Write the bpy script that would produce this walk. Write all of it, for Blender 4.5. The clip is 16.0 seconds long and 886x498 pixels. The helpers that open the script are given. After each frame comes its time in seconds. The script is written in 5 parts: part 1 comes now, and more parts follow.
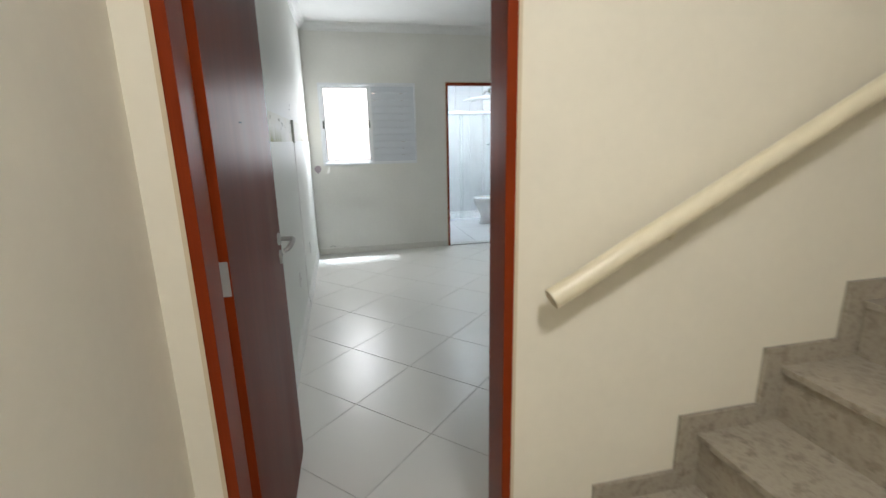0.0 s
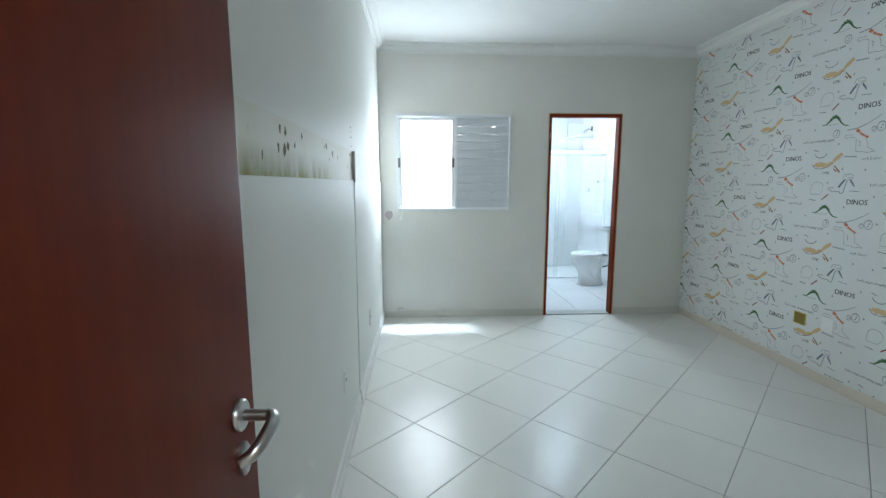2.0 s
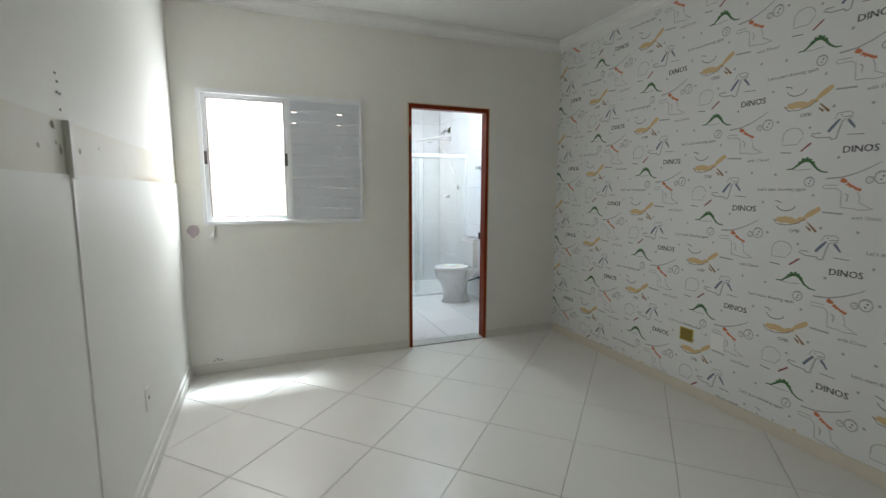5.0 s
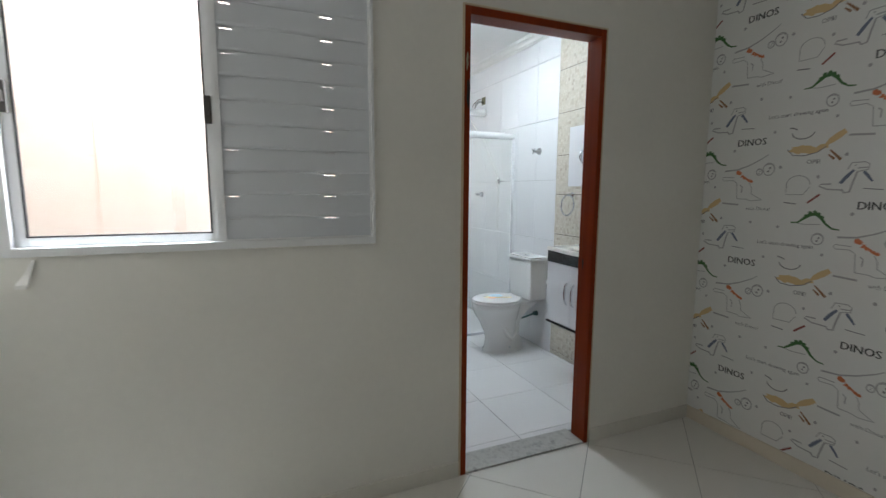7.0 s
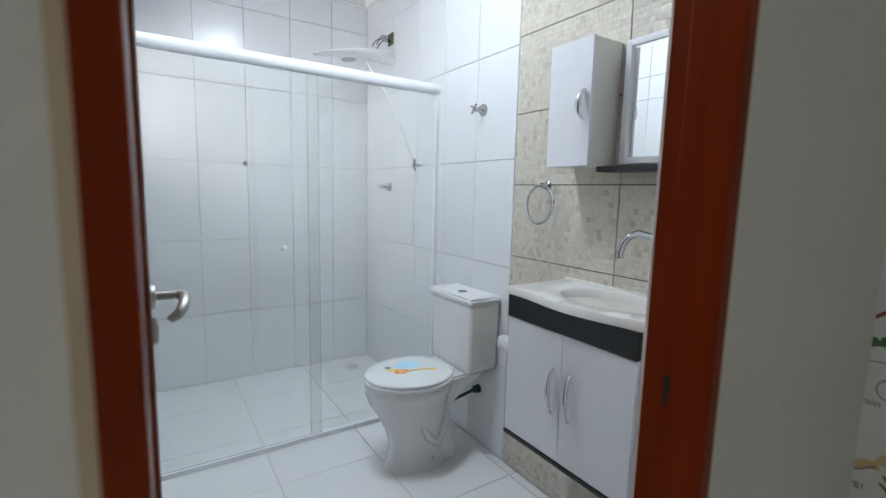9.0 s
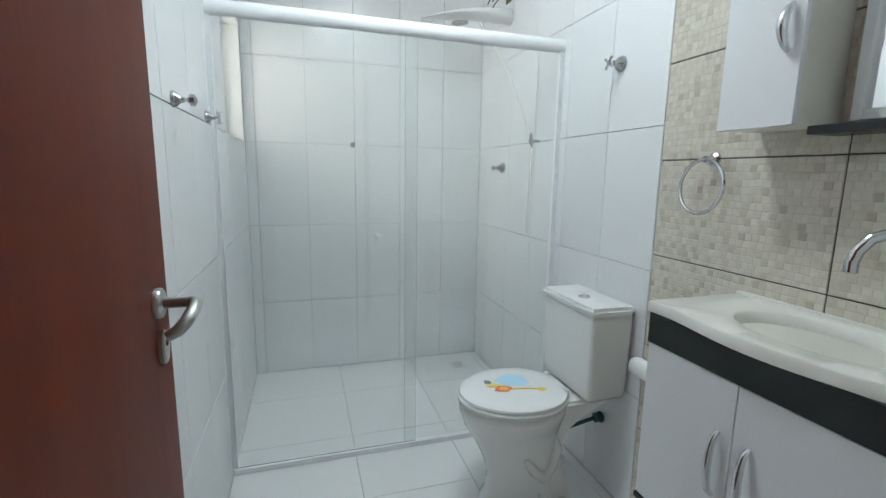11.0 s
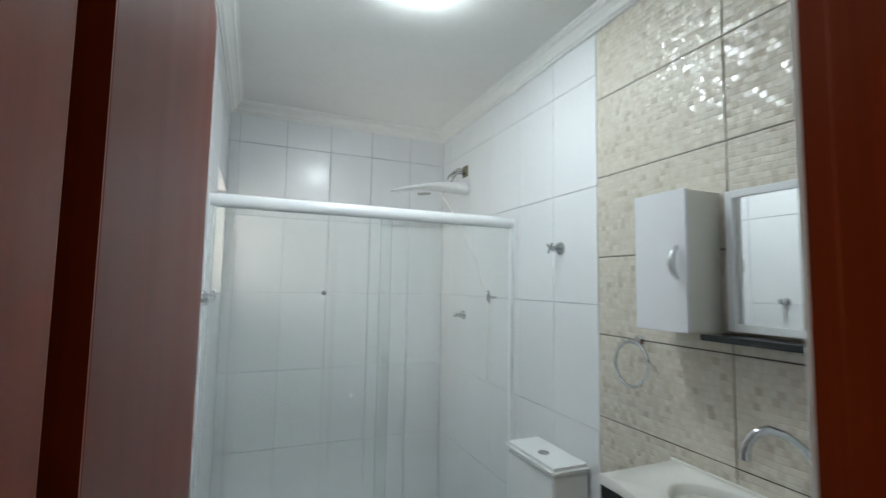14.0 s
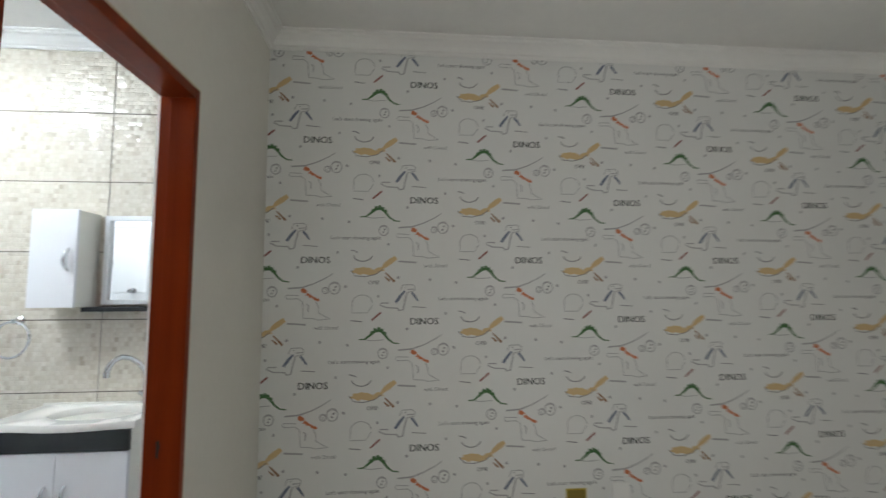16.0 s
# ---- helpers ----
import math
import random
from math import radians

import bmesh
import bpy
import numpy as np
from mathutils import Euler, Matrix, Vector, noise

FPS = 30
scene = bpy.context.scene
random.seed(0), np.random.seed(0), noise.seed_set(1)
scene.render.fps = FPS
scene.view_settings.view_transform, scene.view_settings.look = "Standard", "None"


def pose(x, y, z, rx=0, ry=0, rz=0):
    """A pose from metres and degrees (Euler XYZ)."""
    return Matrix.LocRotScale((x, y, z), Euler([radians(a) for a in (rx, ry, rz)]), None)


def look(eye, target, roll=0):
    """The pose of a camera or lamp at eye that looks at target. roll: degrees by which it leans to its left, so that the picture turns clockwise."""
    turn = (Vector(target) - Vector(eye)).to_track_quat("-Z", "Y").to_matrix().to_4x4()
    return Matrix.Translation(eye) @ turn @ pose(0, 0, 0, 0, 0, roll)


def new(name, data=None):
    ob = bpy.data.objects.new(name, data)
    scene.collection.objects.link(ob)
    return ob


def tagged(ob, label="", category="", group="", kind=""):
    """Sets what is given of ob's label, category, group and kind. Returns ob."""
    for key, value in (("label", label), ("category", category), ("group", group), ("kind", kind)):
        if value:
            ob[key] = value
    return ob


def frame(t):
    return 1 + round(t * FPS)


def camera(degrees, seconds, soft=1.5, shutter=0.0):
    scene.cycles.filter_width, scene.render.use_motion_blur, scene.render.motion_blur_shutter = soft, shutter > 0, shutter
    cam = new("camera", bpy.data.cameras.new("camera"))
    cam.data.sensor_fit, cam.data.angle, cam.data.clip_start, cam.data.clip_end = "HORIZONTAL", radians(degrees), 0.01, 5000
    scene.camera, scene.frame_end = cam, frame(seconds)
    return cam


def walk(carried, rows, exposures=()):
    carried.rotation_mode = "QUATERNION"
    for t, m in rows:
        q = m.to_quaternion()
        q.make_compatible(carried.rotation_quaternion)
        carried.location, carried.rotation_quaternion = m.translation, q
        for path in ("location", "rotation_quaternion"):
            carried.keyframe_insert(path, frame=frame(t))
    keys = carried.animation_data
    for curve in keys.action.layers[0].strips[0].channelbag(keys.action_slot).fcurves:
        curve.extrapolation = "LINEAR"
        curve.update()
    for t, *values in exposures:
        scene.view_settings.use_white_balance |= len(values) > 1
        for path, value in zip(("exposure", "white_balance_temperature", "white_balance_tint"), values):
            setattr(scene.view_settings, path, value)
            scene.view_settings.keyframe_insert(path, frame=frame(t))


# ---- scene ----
cam = camera(89.1, 16.0, soft=1.4, shutter=0.3)
PATH = [
    (0, (-1.386, -5.901, 1.441), (-0.969, -4.004, 0.964), -1.2),
    (0.5, (-1.374, -5.571, 1.427), (-1.154, -3.631, 0.992), -1.0),
    (1, (-1.348, -5.207, 1.431), (-1.212, -3.251, 1.037), -1.0),
    (1.5, (-1.38, -4.878, 1.41), (-1.257, -2.91, 1.077), -0.4),
    (2, (-1.367, -4.692, 1.424), (-1.257, -2.716, 1.135), 0.0),
    (2.5, (-1.369, -4.639, 1.423), (-1.175, -2.666, 1.157), 0.4),
    (3, (-1.381, -4.599, 1.418), (-0.984, -2.656, 1.161), 0.9),
    (3.5, (-1.381, -4.571, 1.411), (-0.832, -2.665, 1.154), 0.8),
    (5.8, (-1.035, -2.978, 1.391), (-0.283, -1.144, 1.127), 0.2),
    (6, (-1.005, -2.778, 1.411), (-0.259, -0.942, 1.137), 0.1),
    (6.5, (-0.947, -2.295, 1.414), (-0.216, -0.454, 1.136), 0.2),
    (7, (-0.87, -1.813, 1.355), (-0.099, 0.014, 1.098), 0.3),
    (7.5, (-0.722, -1.372, 1.337), (0.118, 0.425, 1.079), 0.6),
    (8, (-0.477, -0.99, 1.32), (0.485, 0.743, 1.058), 1.1),
    (8.5, (-0.18, -0.641, 1.331), (0.835, 1.06, 1.056), 0.6),
    (9, (0.025, -0.330, 1.288), (1.100, 1.335, 1.040), 1.4),
    (9.5, (0.148, -0.106, 1.284), (1.264, 1.533, 1.026), 1.4),
    (10, (0.233, -0.01, 1.234), (1.146, 1.749, 0.968), 0.7),
    (10.2, (0.25, -0.005, 1.206), (1.042, 1.803, 0.881), 0.5),
    (12.3, (0.236, -0.103, 1.494), (0.734, 1.815, 1.221), 1.2),
    (12.5, (0.226, -0.101, 1.525), (0.722, 1.831, 1.389), 1.2),
    (13, (0.198, -0.105, 1.602), (0.683, 1.835, 1.654), 1.3),
    (13.5, (0.147, -0.138, 1.619), (0.65, 1.793, 1.751), 1.3),
    (14, (0.113, -0.223, 1.517), (0.879, 1.617, 1.674), 1.0),
    (14.5, (0.012, -0.380, 1.468), (1.262, 1.176, 1.615), 0.4),
    (15, (-0.163, -0.530, 1.450), (1.546, 0.499, 1.606), -0.2),
    (15.5, (-0.470, -0.642, 1.425), (1.490, -0.293, 1.614), -0.2),
    (16, (-0.783, -0.695, 1.468), (1.202, -0.865, 1.640), -0.2),
]
EXPOSURES = [(0, 0.66, 5800, 7), (0.5, 0.74, 5600, 5), (1.0, 0.86, 5200, 0), (3.7, 0.94, 5600, 2), (5.8, 0.15, 6150, 9), (6.5, 0.05, 6150, 9), (7.0, 0.0, 6100, 9), (7.5, -0.40, 6200, 9), (8.0, 0.46, 6300, 11), (8.6, 0.26, 6200, 10), (9.2, -0.02, 5900, 10), (10.2, -0.04, 6200, 7), (12.3, -0.2, 6050, 2), (12.6, -0.25, 6050, 2), (13.0, -0.5, 6050, 2), (14, -0.38, 6200, 4), (14.6, -0.05, 6200, 8), (15.2, 0.08, 6150, 9), (16, 0.54, 6200, 9)]
walk(cam, [(t, look(eye, target, roll)) for t, eye, target, roll in PATH], EXPOSURES)

# ---------------------------------------------------------------- light
world = bpy.data.worlds.new("world")
scene.world = world
world.use_nodes = True
wn, wl = world.node_tree.nodes, world.node_tree.links
sky = wn.new("ShaderNodeTexSky")
sky.sky_type = 'NISHITA'
sky.sun_disc = False
SUN_EL, SUN_ROT = radians(66), radians(20)
sky.sun_elevation, sky.sun_rotation = SUN_EL, SUN_ROT
wn["Background"].inputs["Strength"].default_value = 0.15
wl.new(sky.outputs["Color"], wn["Background"].inputs["Color"])

sun_data = bpy.data.lights.new("sun", 'SUN')
sun_data.energy, sun_data.angle, sun_data.color = 4.0, radians(0.5), (1.0, 0.95, 0.88)
sun = new("sun", sun_data)
sun.matrix_world = look((0, 0, 20), Vector((0, 0, 20)) - Vector((math.sin(SUN_ROT) * math.cos(SUN_EL), -math.cos(SUN_ROT) * math.cos(SUN_EL), math.sin(SUN_EL))))


def area_lamp(name, place, target, sx, sy, watts, colour):
    data = bpy.data.lights.new(name, 'AREA')
    data.shape, data.size, data.size_y = 'RECTANGLE', sx, sy
    data.energy, data.color = watts, colour
    ob = new(name, data)
    ob.matrix_world = look(place, target)
    return ob


# daylight in the opening of the bedroom window
area_lamp("window_light", (-1.285, 0.006, 1.63), (-1.285, -1.0, 1.63), 0.52, 0.85, 13, (1.0, 0.965, 0.935))
# daylight of the sky over the light well
area_lamp("sky_light", (-1.1, 0.75, 5.2), (-1.1, 0.75, 0), 1.5, 0.9, 1500, (0.93, 0.97, 1.0))


# ---------------------------------------------------------------- materials
class Mat:
    """A node material in the making."""

    def __init__(self, name, colour, rough=0.5, metal=0.0, **extra):
        self.m = bpy.data.materials.new(name)
        self.m.use_nodes = True
        self.n, self.l = self.m.node_tree.nodes, self.m.node_tree.links
        self.b = self.n["Principled BSDF"]
        self.set("Base Color", (*colour, 1))
        self.set("Roughness", rough)
        self.set("Metallic", metal)
        for key, value in extra.items():
            self.set(key.replace("_", " "), value)
        self.colour = colour
        self.pos = self.n.new("ShaderNodeNewGeometry").outputs["Position"]
        self.height = None

    def set(self, key, value):
        self.b.inputs[key].default_value = value

    def node(self, kind, **values):
        node = self.n.new(kind)
        for key, value in values.items():
            node.inputs[key.replace("_", " ")].default_value = value
        return node

    def noise(self, scale, detail=3.0, stretch=(1, 1, 1), rough=0.55):
        mp = self.n.new("ShaderNodeMapping")
        mp.inputs["Scale"].default_value = stretch
        self.l.new(self.pos, mp.inputs["Vector"])
        node = self.node("ShaderNodeTexNoise", Scale=scale, Detail=detail, Roughness=rough)
        self.l.new(mp.outputs["Vector"], node.inputs["Vector"])
        return node.outputs["Fac"]

    def ramp(self, fac, stops):
        node = self.n.new("ShaderNodeValToRGB")
        els = node.color_ramp.elements
        while len(els) < len(stops):
            els.new(0.5)
        for el, (p, c) in zip(els, stops):
            el.position, el.color = p, (*c, 1)
        self.l.new(fac, node.inputs["Fac"])
        return node.outputs["Color"]

    def mix(self, fac, a, b, mode='MIX'):
        node = self.n.new("ShaderNodeMix")
        node.data_type, node.blend_type = 'RGBA', mode
        for sock, v in ((node.inputs[0], fac), (node.inputs[6], a), (node.inputs[7], b)):
            if isinstance(v, (int, float)):
                sock.default_value = v
            elif isinstance(v, tuple):
                sock.default_value = (*v, 1)
            else:
                self.l.new(v, sock)
        return node.outputs[2]

    def math(self, op, a, b=0.0, clamp=False):
        node = self.n.new("ShaderNodeMath")
        node.operation, node.use_clamp = op, clamp
        for sock, v in zip(node.inputs, (a, b)):
            if isinstance(v, (int, float)):
                sock.default_value = v
            else:
                self.l.new(v, sock)
        return node.outputs[0]

    def axis(self, which):
        node = self.n.new("ShaderNodeSeparateXYZ")
        self.l.new(self.pos, node.inputs[0])
        return node.outputs[which]

    def random(self):
        return self.n.new("ShaderNodeObjectInfo").outputs["Random"]

    def paint(self, colour):
        self.l.new(colour, self.b.inputs["Base Color"])
        return self

    def vary(self, amount=0.06, scale=1.2, fine=40.0):
        """Two scales of faint unevenness round the plain colour."""
        c = self.colour
        dark, light = tuple(v * (1 - amount) for v in c), tuple(min(1, v * (1 + amount)) for v in c)
        big = self.ramp(self.noise(scale, 4), [(0.3, dark), (0.7, light)])
        small = self.ramp(self.noise(fine, 3), [(0.3, (1 - amount * 0.5,) * 3), (0.7, (1, 1, 1))])
        return self.paint(self.mix(1.0, big, small, 'MULTIPLY'))

    def bump(self, fac, strength=0.15, distance=0.002):
        node = self.node("ShaderNodeBump", Strength=strength, Distance=distance)
        self.l.new(fac, node.inputs["Height"])
        if self.height is not None:
            self.l.new(self.height, node.inputs["Normal"])
        self.height = node.outputs["Normal"]
        self.l.new(self.height, self.b.inputs["Normal"])
        return self

    def rough(self, fac, lo, hi):
        node = self.n.new("ShaderNodeMapRange")
        self.l.new(fac, node.inputs["Value"])
        node.inputs["From Min"].default_value, node.inputs["From Max"].default_value = 0.3, 0.7
        node.inputs["To Min"].default_value, node.inputs["To Max"].default_value = lo, hi
        self.l.new(node.outputs["Result"], self.b.inputs["Roughness"])
        return self


def painted(name, colour, rough=0.6, amount=0.05, spec=0.5):
    k = Mat(name, colour, rough, Specular_IOR_Level=spec)
    k.vary(amount, 0.9, 30)
    return k.bump(k.noise(70, 4), 0.10, 0.0015).bump(k.noise(4, 2), 0.12, 0.004)


def wood(name, dark, light, rough=0.28, coat=0.2, spec=0.5):
    k = Mat(name, light, rough, Coat_Weight=coat, Coat_Roughness=0.12)
    grain = k.noise(5, 3, (5, 5, 0.16), 0.5)
    fine = k.noise(40, 2, (4, 4, 0.06), 0.5)
    c = k.ramp(grain, [(0.15, dark), (0.85, light)])
    k.paint(k.mix(0.25, c, k.ramp(fine, [(0.2, dark), (0.8, light)])))
    k.set("Specular IOR Level", spec)
    return k.rough(k.noise(3, 2, (1, 1, 0.3)), rough - 0.03, rough + 0.05)


def plain(name, colour, rough=0.5, metal=0.0, **extra):
    return Mat(name, colour, rough, metal, **extra)


M_WALL = painted("cream_wall_paint", (0.79, 0.775, 0.72)).m
M_WALL_L = painted("pale_wall_paint", (0.82, 0.82, 0.775), 0.52, 0.02, 0.010).m
M_CEIL = painted("white_ceiling_paint", (0.80, 0.795, 0.77), 0.8).m
M_CROWN = painted("white_plaster_crown", (0.82, 0.815, 0.79), 0.6).m
M_HALL = painted("cream_landing_paint", (0.78, 0.725, 0.605)).m
M_OUT = painted("outside_render", (0.40, 0.34, 0.30), 0.9, 0.12).m
M_WOOD = wood("red_brown_varnished_wood", (0.160, 0.020, 0.0032), (0.250, 0.036, 0.0055), 0.34, 0.0, 0.13).m
M_LEAF = wood("dark_red_brown_door_veneer", (0.108, 0.0165, 0.0058), (0.165, 0.0280, 0.0098), 0.40, 0.0, 0.10).m
M_GROUT = painted("grey_grout", (0.33, 0.32, 0.30), 0.9).m
M_GROUT_W = painted("pale_grout", (0.50, 0.50, 0.50), 0.9).m
M_GROUT_P = painted("near_white_grout", (0.66, 0.66, 0.66), 0.9).m
M_GROUT_D = painted("dark_brown_grout", (0.10, 0.085, 0.07), 0.9).m
M_CHROME = plain("chrome", (0.58, 0.59, 0.60), 0.14, 1.0).m
M_ALU = painted("white_aluminium", (0.80, 0.81, 0.82), 0.35, 0.02).m
M_BLACK = plain("black_gloss", (0.012, 0.013, 0.013), 0.25).m


def floor_tile_mat():
    k = Mat("glossy_off_white_porcelain", (0.74, 0.73, 0.69), 0.10, Specular_IOR_Level=0.3)
    cloud = k.ramp(k.noise(0.9, 1), [(0.3, (0.735, 0.72, 0.675)), (0.7, (0.755, 0.74, 0.69))])
    tone = k.ramp(k.random(), [(0.0, (0.985, 0.985, 0.985)), (1.0, (1, 1, 1))])
    k.paint(k.mix(1.0, cloud, tone, 'MULTIPLY'))
    return k.rough(k.noise(1.3, 2), 0.29, 0.32).m


M_FLOOR = floor_tile_mat()


def white_tile_mat(name, base, veins, rough):
    k = Mat(name, base, rough)
    vein = k.ramp(k.noise(0.8, 1, (1, 1, 0.8), 0.5), [(0.3, (1, 1, 1)), (0.7, veins)])
    tone = k.ramp(k.random(), [(0.0, (0.96, 0.96, 0.96)), (1.0, (1, 1, 1))])
    k.paint(k.mix(1.0, k.mix(1.0, base, vein, 'MULTIPLY'), tone, 'MULTIPLY'))
    return k.rough(k.noise(1.5, 1), rough - 0.01, rough + 0.02).bump(k.noise(2.5, 1), 0.03, 0.004).m


M_TILE_W = white_tile_mat("glossy_white_wall_tile", (0.83, 0.835, 0.845), (0.975, 0.975, 0.98), 0.20)
M_TILE_F = white_tile_mat("white_bathroom_floor_tile", (0.87, 0.87, 0.87), (0.94, 0.94, 0.94), 0.18)


def mosaic_mat():
    k = Mat("beige_mosaic_relief_tile", (0.62, 0.55, 0.45), 0.23)
    sep = k.n.new("ShaderNodeSeparateXYZ")
    k.l.new(k.pos, sep.inputs[0])
    size = 0.0205
    wob = k.math('MULTIPLY', k.math('SUBTRACT', k.noise(14, 2), 0.5), 0.010)
    u = k.math('DIVIDE', k.math('ADD', sep.outputs[1], wob), size)
    v = k.math('DIVIDE', k.math('ADD', sep.outputs[2], wob), size)
    row = k.n.new("ShaderNodeTexWhiteNoise")
    row.noise_dimensions = '1D'
    k.l.new(k.math('FLOOR', v), row.inputs["W"])
    u = k.math('ADD', u, k.math('MULTIPLY', row.outputs["Value"], 0.7))
    iu, iv = k.math('FLOOR', u), k.math('FLOOR', v)
    comb = k.n.new("ShaderNodeCombineXYZ")
    k.l.new(iu, comb.inputs[0]), k.l.new(iv, comb.inputs[1])
    rnd = k.n.new("ShaderNodeTexWhiteNoise")
    rnd.noise_dimensions = '2D'
    k.l.new(comb.outputs[0], rnd.inputs["Vector"])
    cells = k.ramp(rnd.outputs["Value"], [(0.0, (0.66, 0.61, 0.52)), (0.55, (0.72, 0.675, 0.59)), (0.84, (0.64, 0.585, 0.49)), (0.95, (0.59, 0.53, 0.44)), (1.0, (0.53, 0.47, 0.385))])
    fu, fv = k.math('FRACT', u), k.math('FRACT', v)
    edge = k.math('MINIMUM', k.math('MINIMUM', fu, k.math('SUBTRACT', 1.0, fu)), k.math('MINIMUM', fv, k.math('SUBTRACT', 1.0, fv)))
    inside = k.math('MULTIPLY', edge, 8.0, True)
    grainy = k.ramp(k.noise(45, 4), [(0.3, (0.90, 0.89, 0.87)), (0.7, (1, 1, 1))])
    body = k.mix(1.0, cells, grainy, 'MULTIPLY')
    k.paint(k.mix(inside, k.mix(0.5, body, (0.60, 0.54, 0.45)), body))
    tint = k.n.new("ShaderNodeSeparateColor")
    k.l.new(rnd.outputs["Color"], tint.inputs[0])
    slope = k.math('ADD', k.math('MULTIPLY', fu, k.math('SUBTRACT', tint.outputs[0], 0.5)), k.math('MULTIPLY', fv, k.math('SUBTRACT', tint.outputs[1], 0.5)))
    k.bump(inside, 0.45, 0.0022).bump(slope, 0.8, 0.006).bump(k.noise(55, 3), 0.25, 0.003)
    return k.m


M_MOSAIC = mosaic_mat()


def stone_mat(name, a, b, rough):
    k = Mat(name, a, rough)
    k.paint(k.ramp(k.noise(22, 6, (1, 1, 1), 0.7), [(0.3, a), (0.5, b), (0.62, a), (0.75, tuple(v * 0.6 for v in a))]))
    return k.bump(k.noise(120, 3), 0.08, 0.001).m


M_STONE = stone_mat("grey_beige_granite", (0.25, 0.215, 0.165), (0.38, 0.335, 0.265), 0.35)
M_MARBLE = stone_mat("grey_speckled_marble", (0.34, 0.34, 0.32), (0.50, 0.50, 0.47), 0.3)


# ---------------------------------------------------------------- mesh helpers
def add_box(bm, x0, x1, y0, y1, z0, z1, bevel=0.0, segments=2):
    xs, ys, zs = sorted((x0, x1)), sorted((y0, y1)), sorted((z0, z1))
    v = [bm.verts.new((xs[i], ys[j], zs[k])) for i in (0, 1) for j in (0, 1) for k in (0, 1)]
    quads = ((0, 1, 3, 2), (4, 6, 7, 5), (0, 4, 5, 1), (2, 3, 7, 6), (0, 2, 6, 4), (1, 5, 7, 3))
    faces = [bm.faces.new([v[i] for i in q]) for q in quads]
    if bevel > 0:
        edges = {e for f in faces for e in f.edges}
        bmesh.ops.bevel(bm, geom=list(edges), offset=bevel, segments=segments, affect='EDGES', profile=0.7)
    return bm


def boxes(*specs, bevel=0.0):
    bm = bmesh.new()
    for s in specs:
        add_box(bm, *s, bevel=bevel)
    return bm


def add_tube(bm, points, radius, sides=12, caps=True):
    """A tube along a line of points; radius may be one number or one a point."""
    pts = [Vector(p) for p in points]
    radii = radius if isinstance(radius, (list, tuple)) else [radius] * len(pts)
    rings, side = [], None
    for i, p in enumerate(pts):
        d = (pts[min(i + 1, len(pts) - 1)] - pts[max(i - 1, 0)]).normalized()
        if side is None:
            side = d.cross((0, 0, 1)) if abs(d.z) < 0.9 else d.cross((1, 0, 0))
        side = (side - d * side.dot(d)).normalized()
        up = d.cross(side)
        rings.append([bm.verts.new(p + (side * math.cos(a) + up * math.sin(a)) * radii[i])
                      for a in (2 * math.pi * k / sides for k in range(sides))])
    for a, b in zip(rings, rings[1:]):
        for k in range(sides):
            bm.faces.new((a[k], a[(k + 1) % sides], b[(k + 1) % sides], b[k]))
    if caps:
        bm.faces.new(rings[0][::-1])
        bm.faces.new(rings[-1])
    return bm


def tube(points, radius, sides=12):
    return add_tube(bmesh.new(), points, radius, sides)


def add_loft(bm, rings, cap_start=True, cap_end=True):
    vs = [[bm.verts.new(p) for p in ring] for ring in rings]
    n = len(vs[0])
    for a, b in zip(vs, vs[1:]):
        for k in range(n):
            bm.faces.new((a[k], a[(k + 1) % n], b[(k + 1) % n], b[k]))
    if cap_start:
        bm.faces.new(vs[0][::-1])
    if cap_end:
        bm.faces.new(vs[-1])
    return bm


def lathe(profile, origin, axis, sides=20):
    """A turned body: profile of (radius, height along axis)."""
    d = Vector(axis).normalized()
    s = d.cross((0, 0, 1)) if abs(d.z) < 0.9 else d.cross((1, 0, 0))
    s.normalize()
    u = d.cross(s)
    o = Vector(origin)
    rings = [[o + d * h + (s * math.cos(a) + u * math.sin(a)) * max(r, 0.0003) for a in (2 * math.pi * k / sides for k in range(sides))] for r, h in profile]
    return add_loft(bmesh.new(), rings)


def link(name, bm, material, parent=None, label="", smooth=False):
    me = bpy.data.meshes.new(name)
    bmesh.ops.recalc_face_normals(bm, faces=bm.faces[:])
    bm.to_mesh(me)
    bm.free()
    for m in (material if isinstance(material, (list, tuple)) else [material]):
        me.materials.append(m)
    if smooth:
        me.polygons.foreach_set("use_smooth", [True] * len(me.polygons))
        me.set_sharp_from_angle(angle=radians(smooth if smooth is not True else 40))
    ob = new(name, me)
    if parent is not None:
        ob.parent = parent
    if label:
        tagged(ob, label)
    return ob


def part(name, bm, material, parent, label="", smooth=False):
    return link(name, bm, material, parent, label, smooth)


def thing(name, label, category, group=""):
    return tagged(new(name), label, category, group)


def structure(name, bm, material, label, category):
    return tagged(link(name, bm, material), label, category, "", "structure")


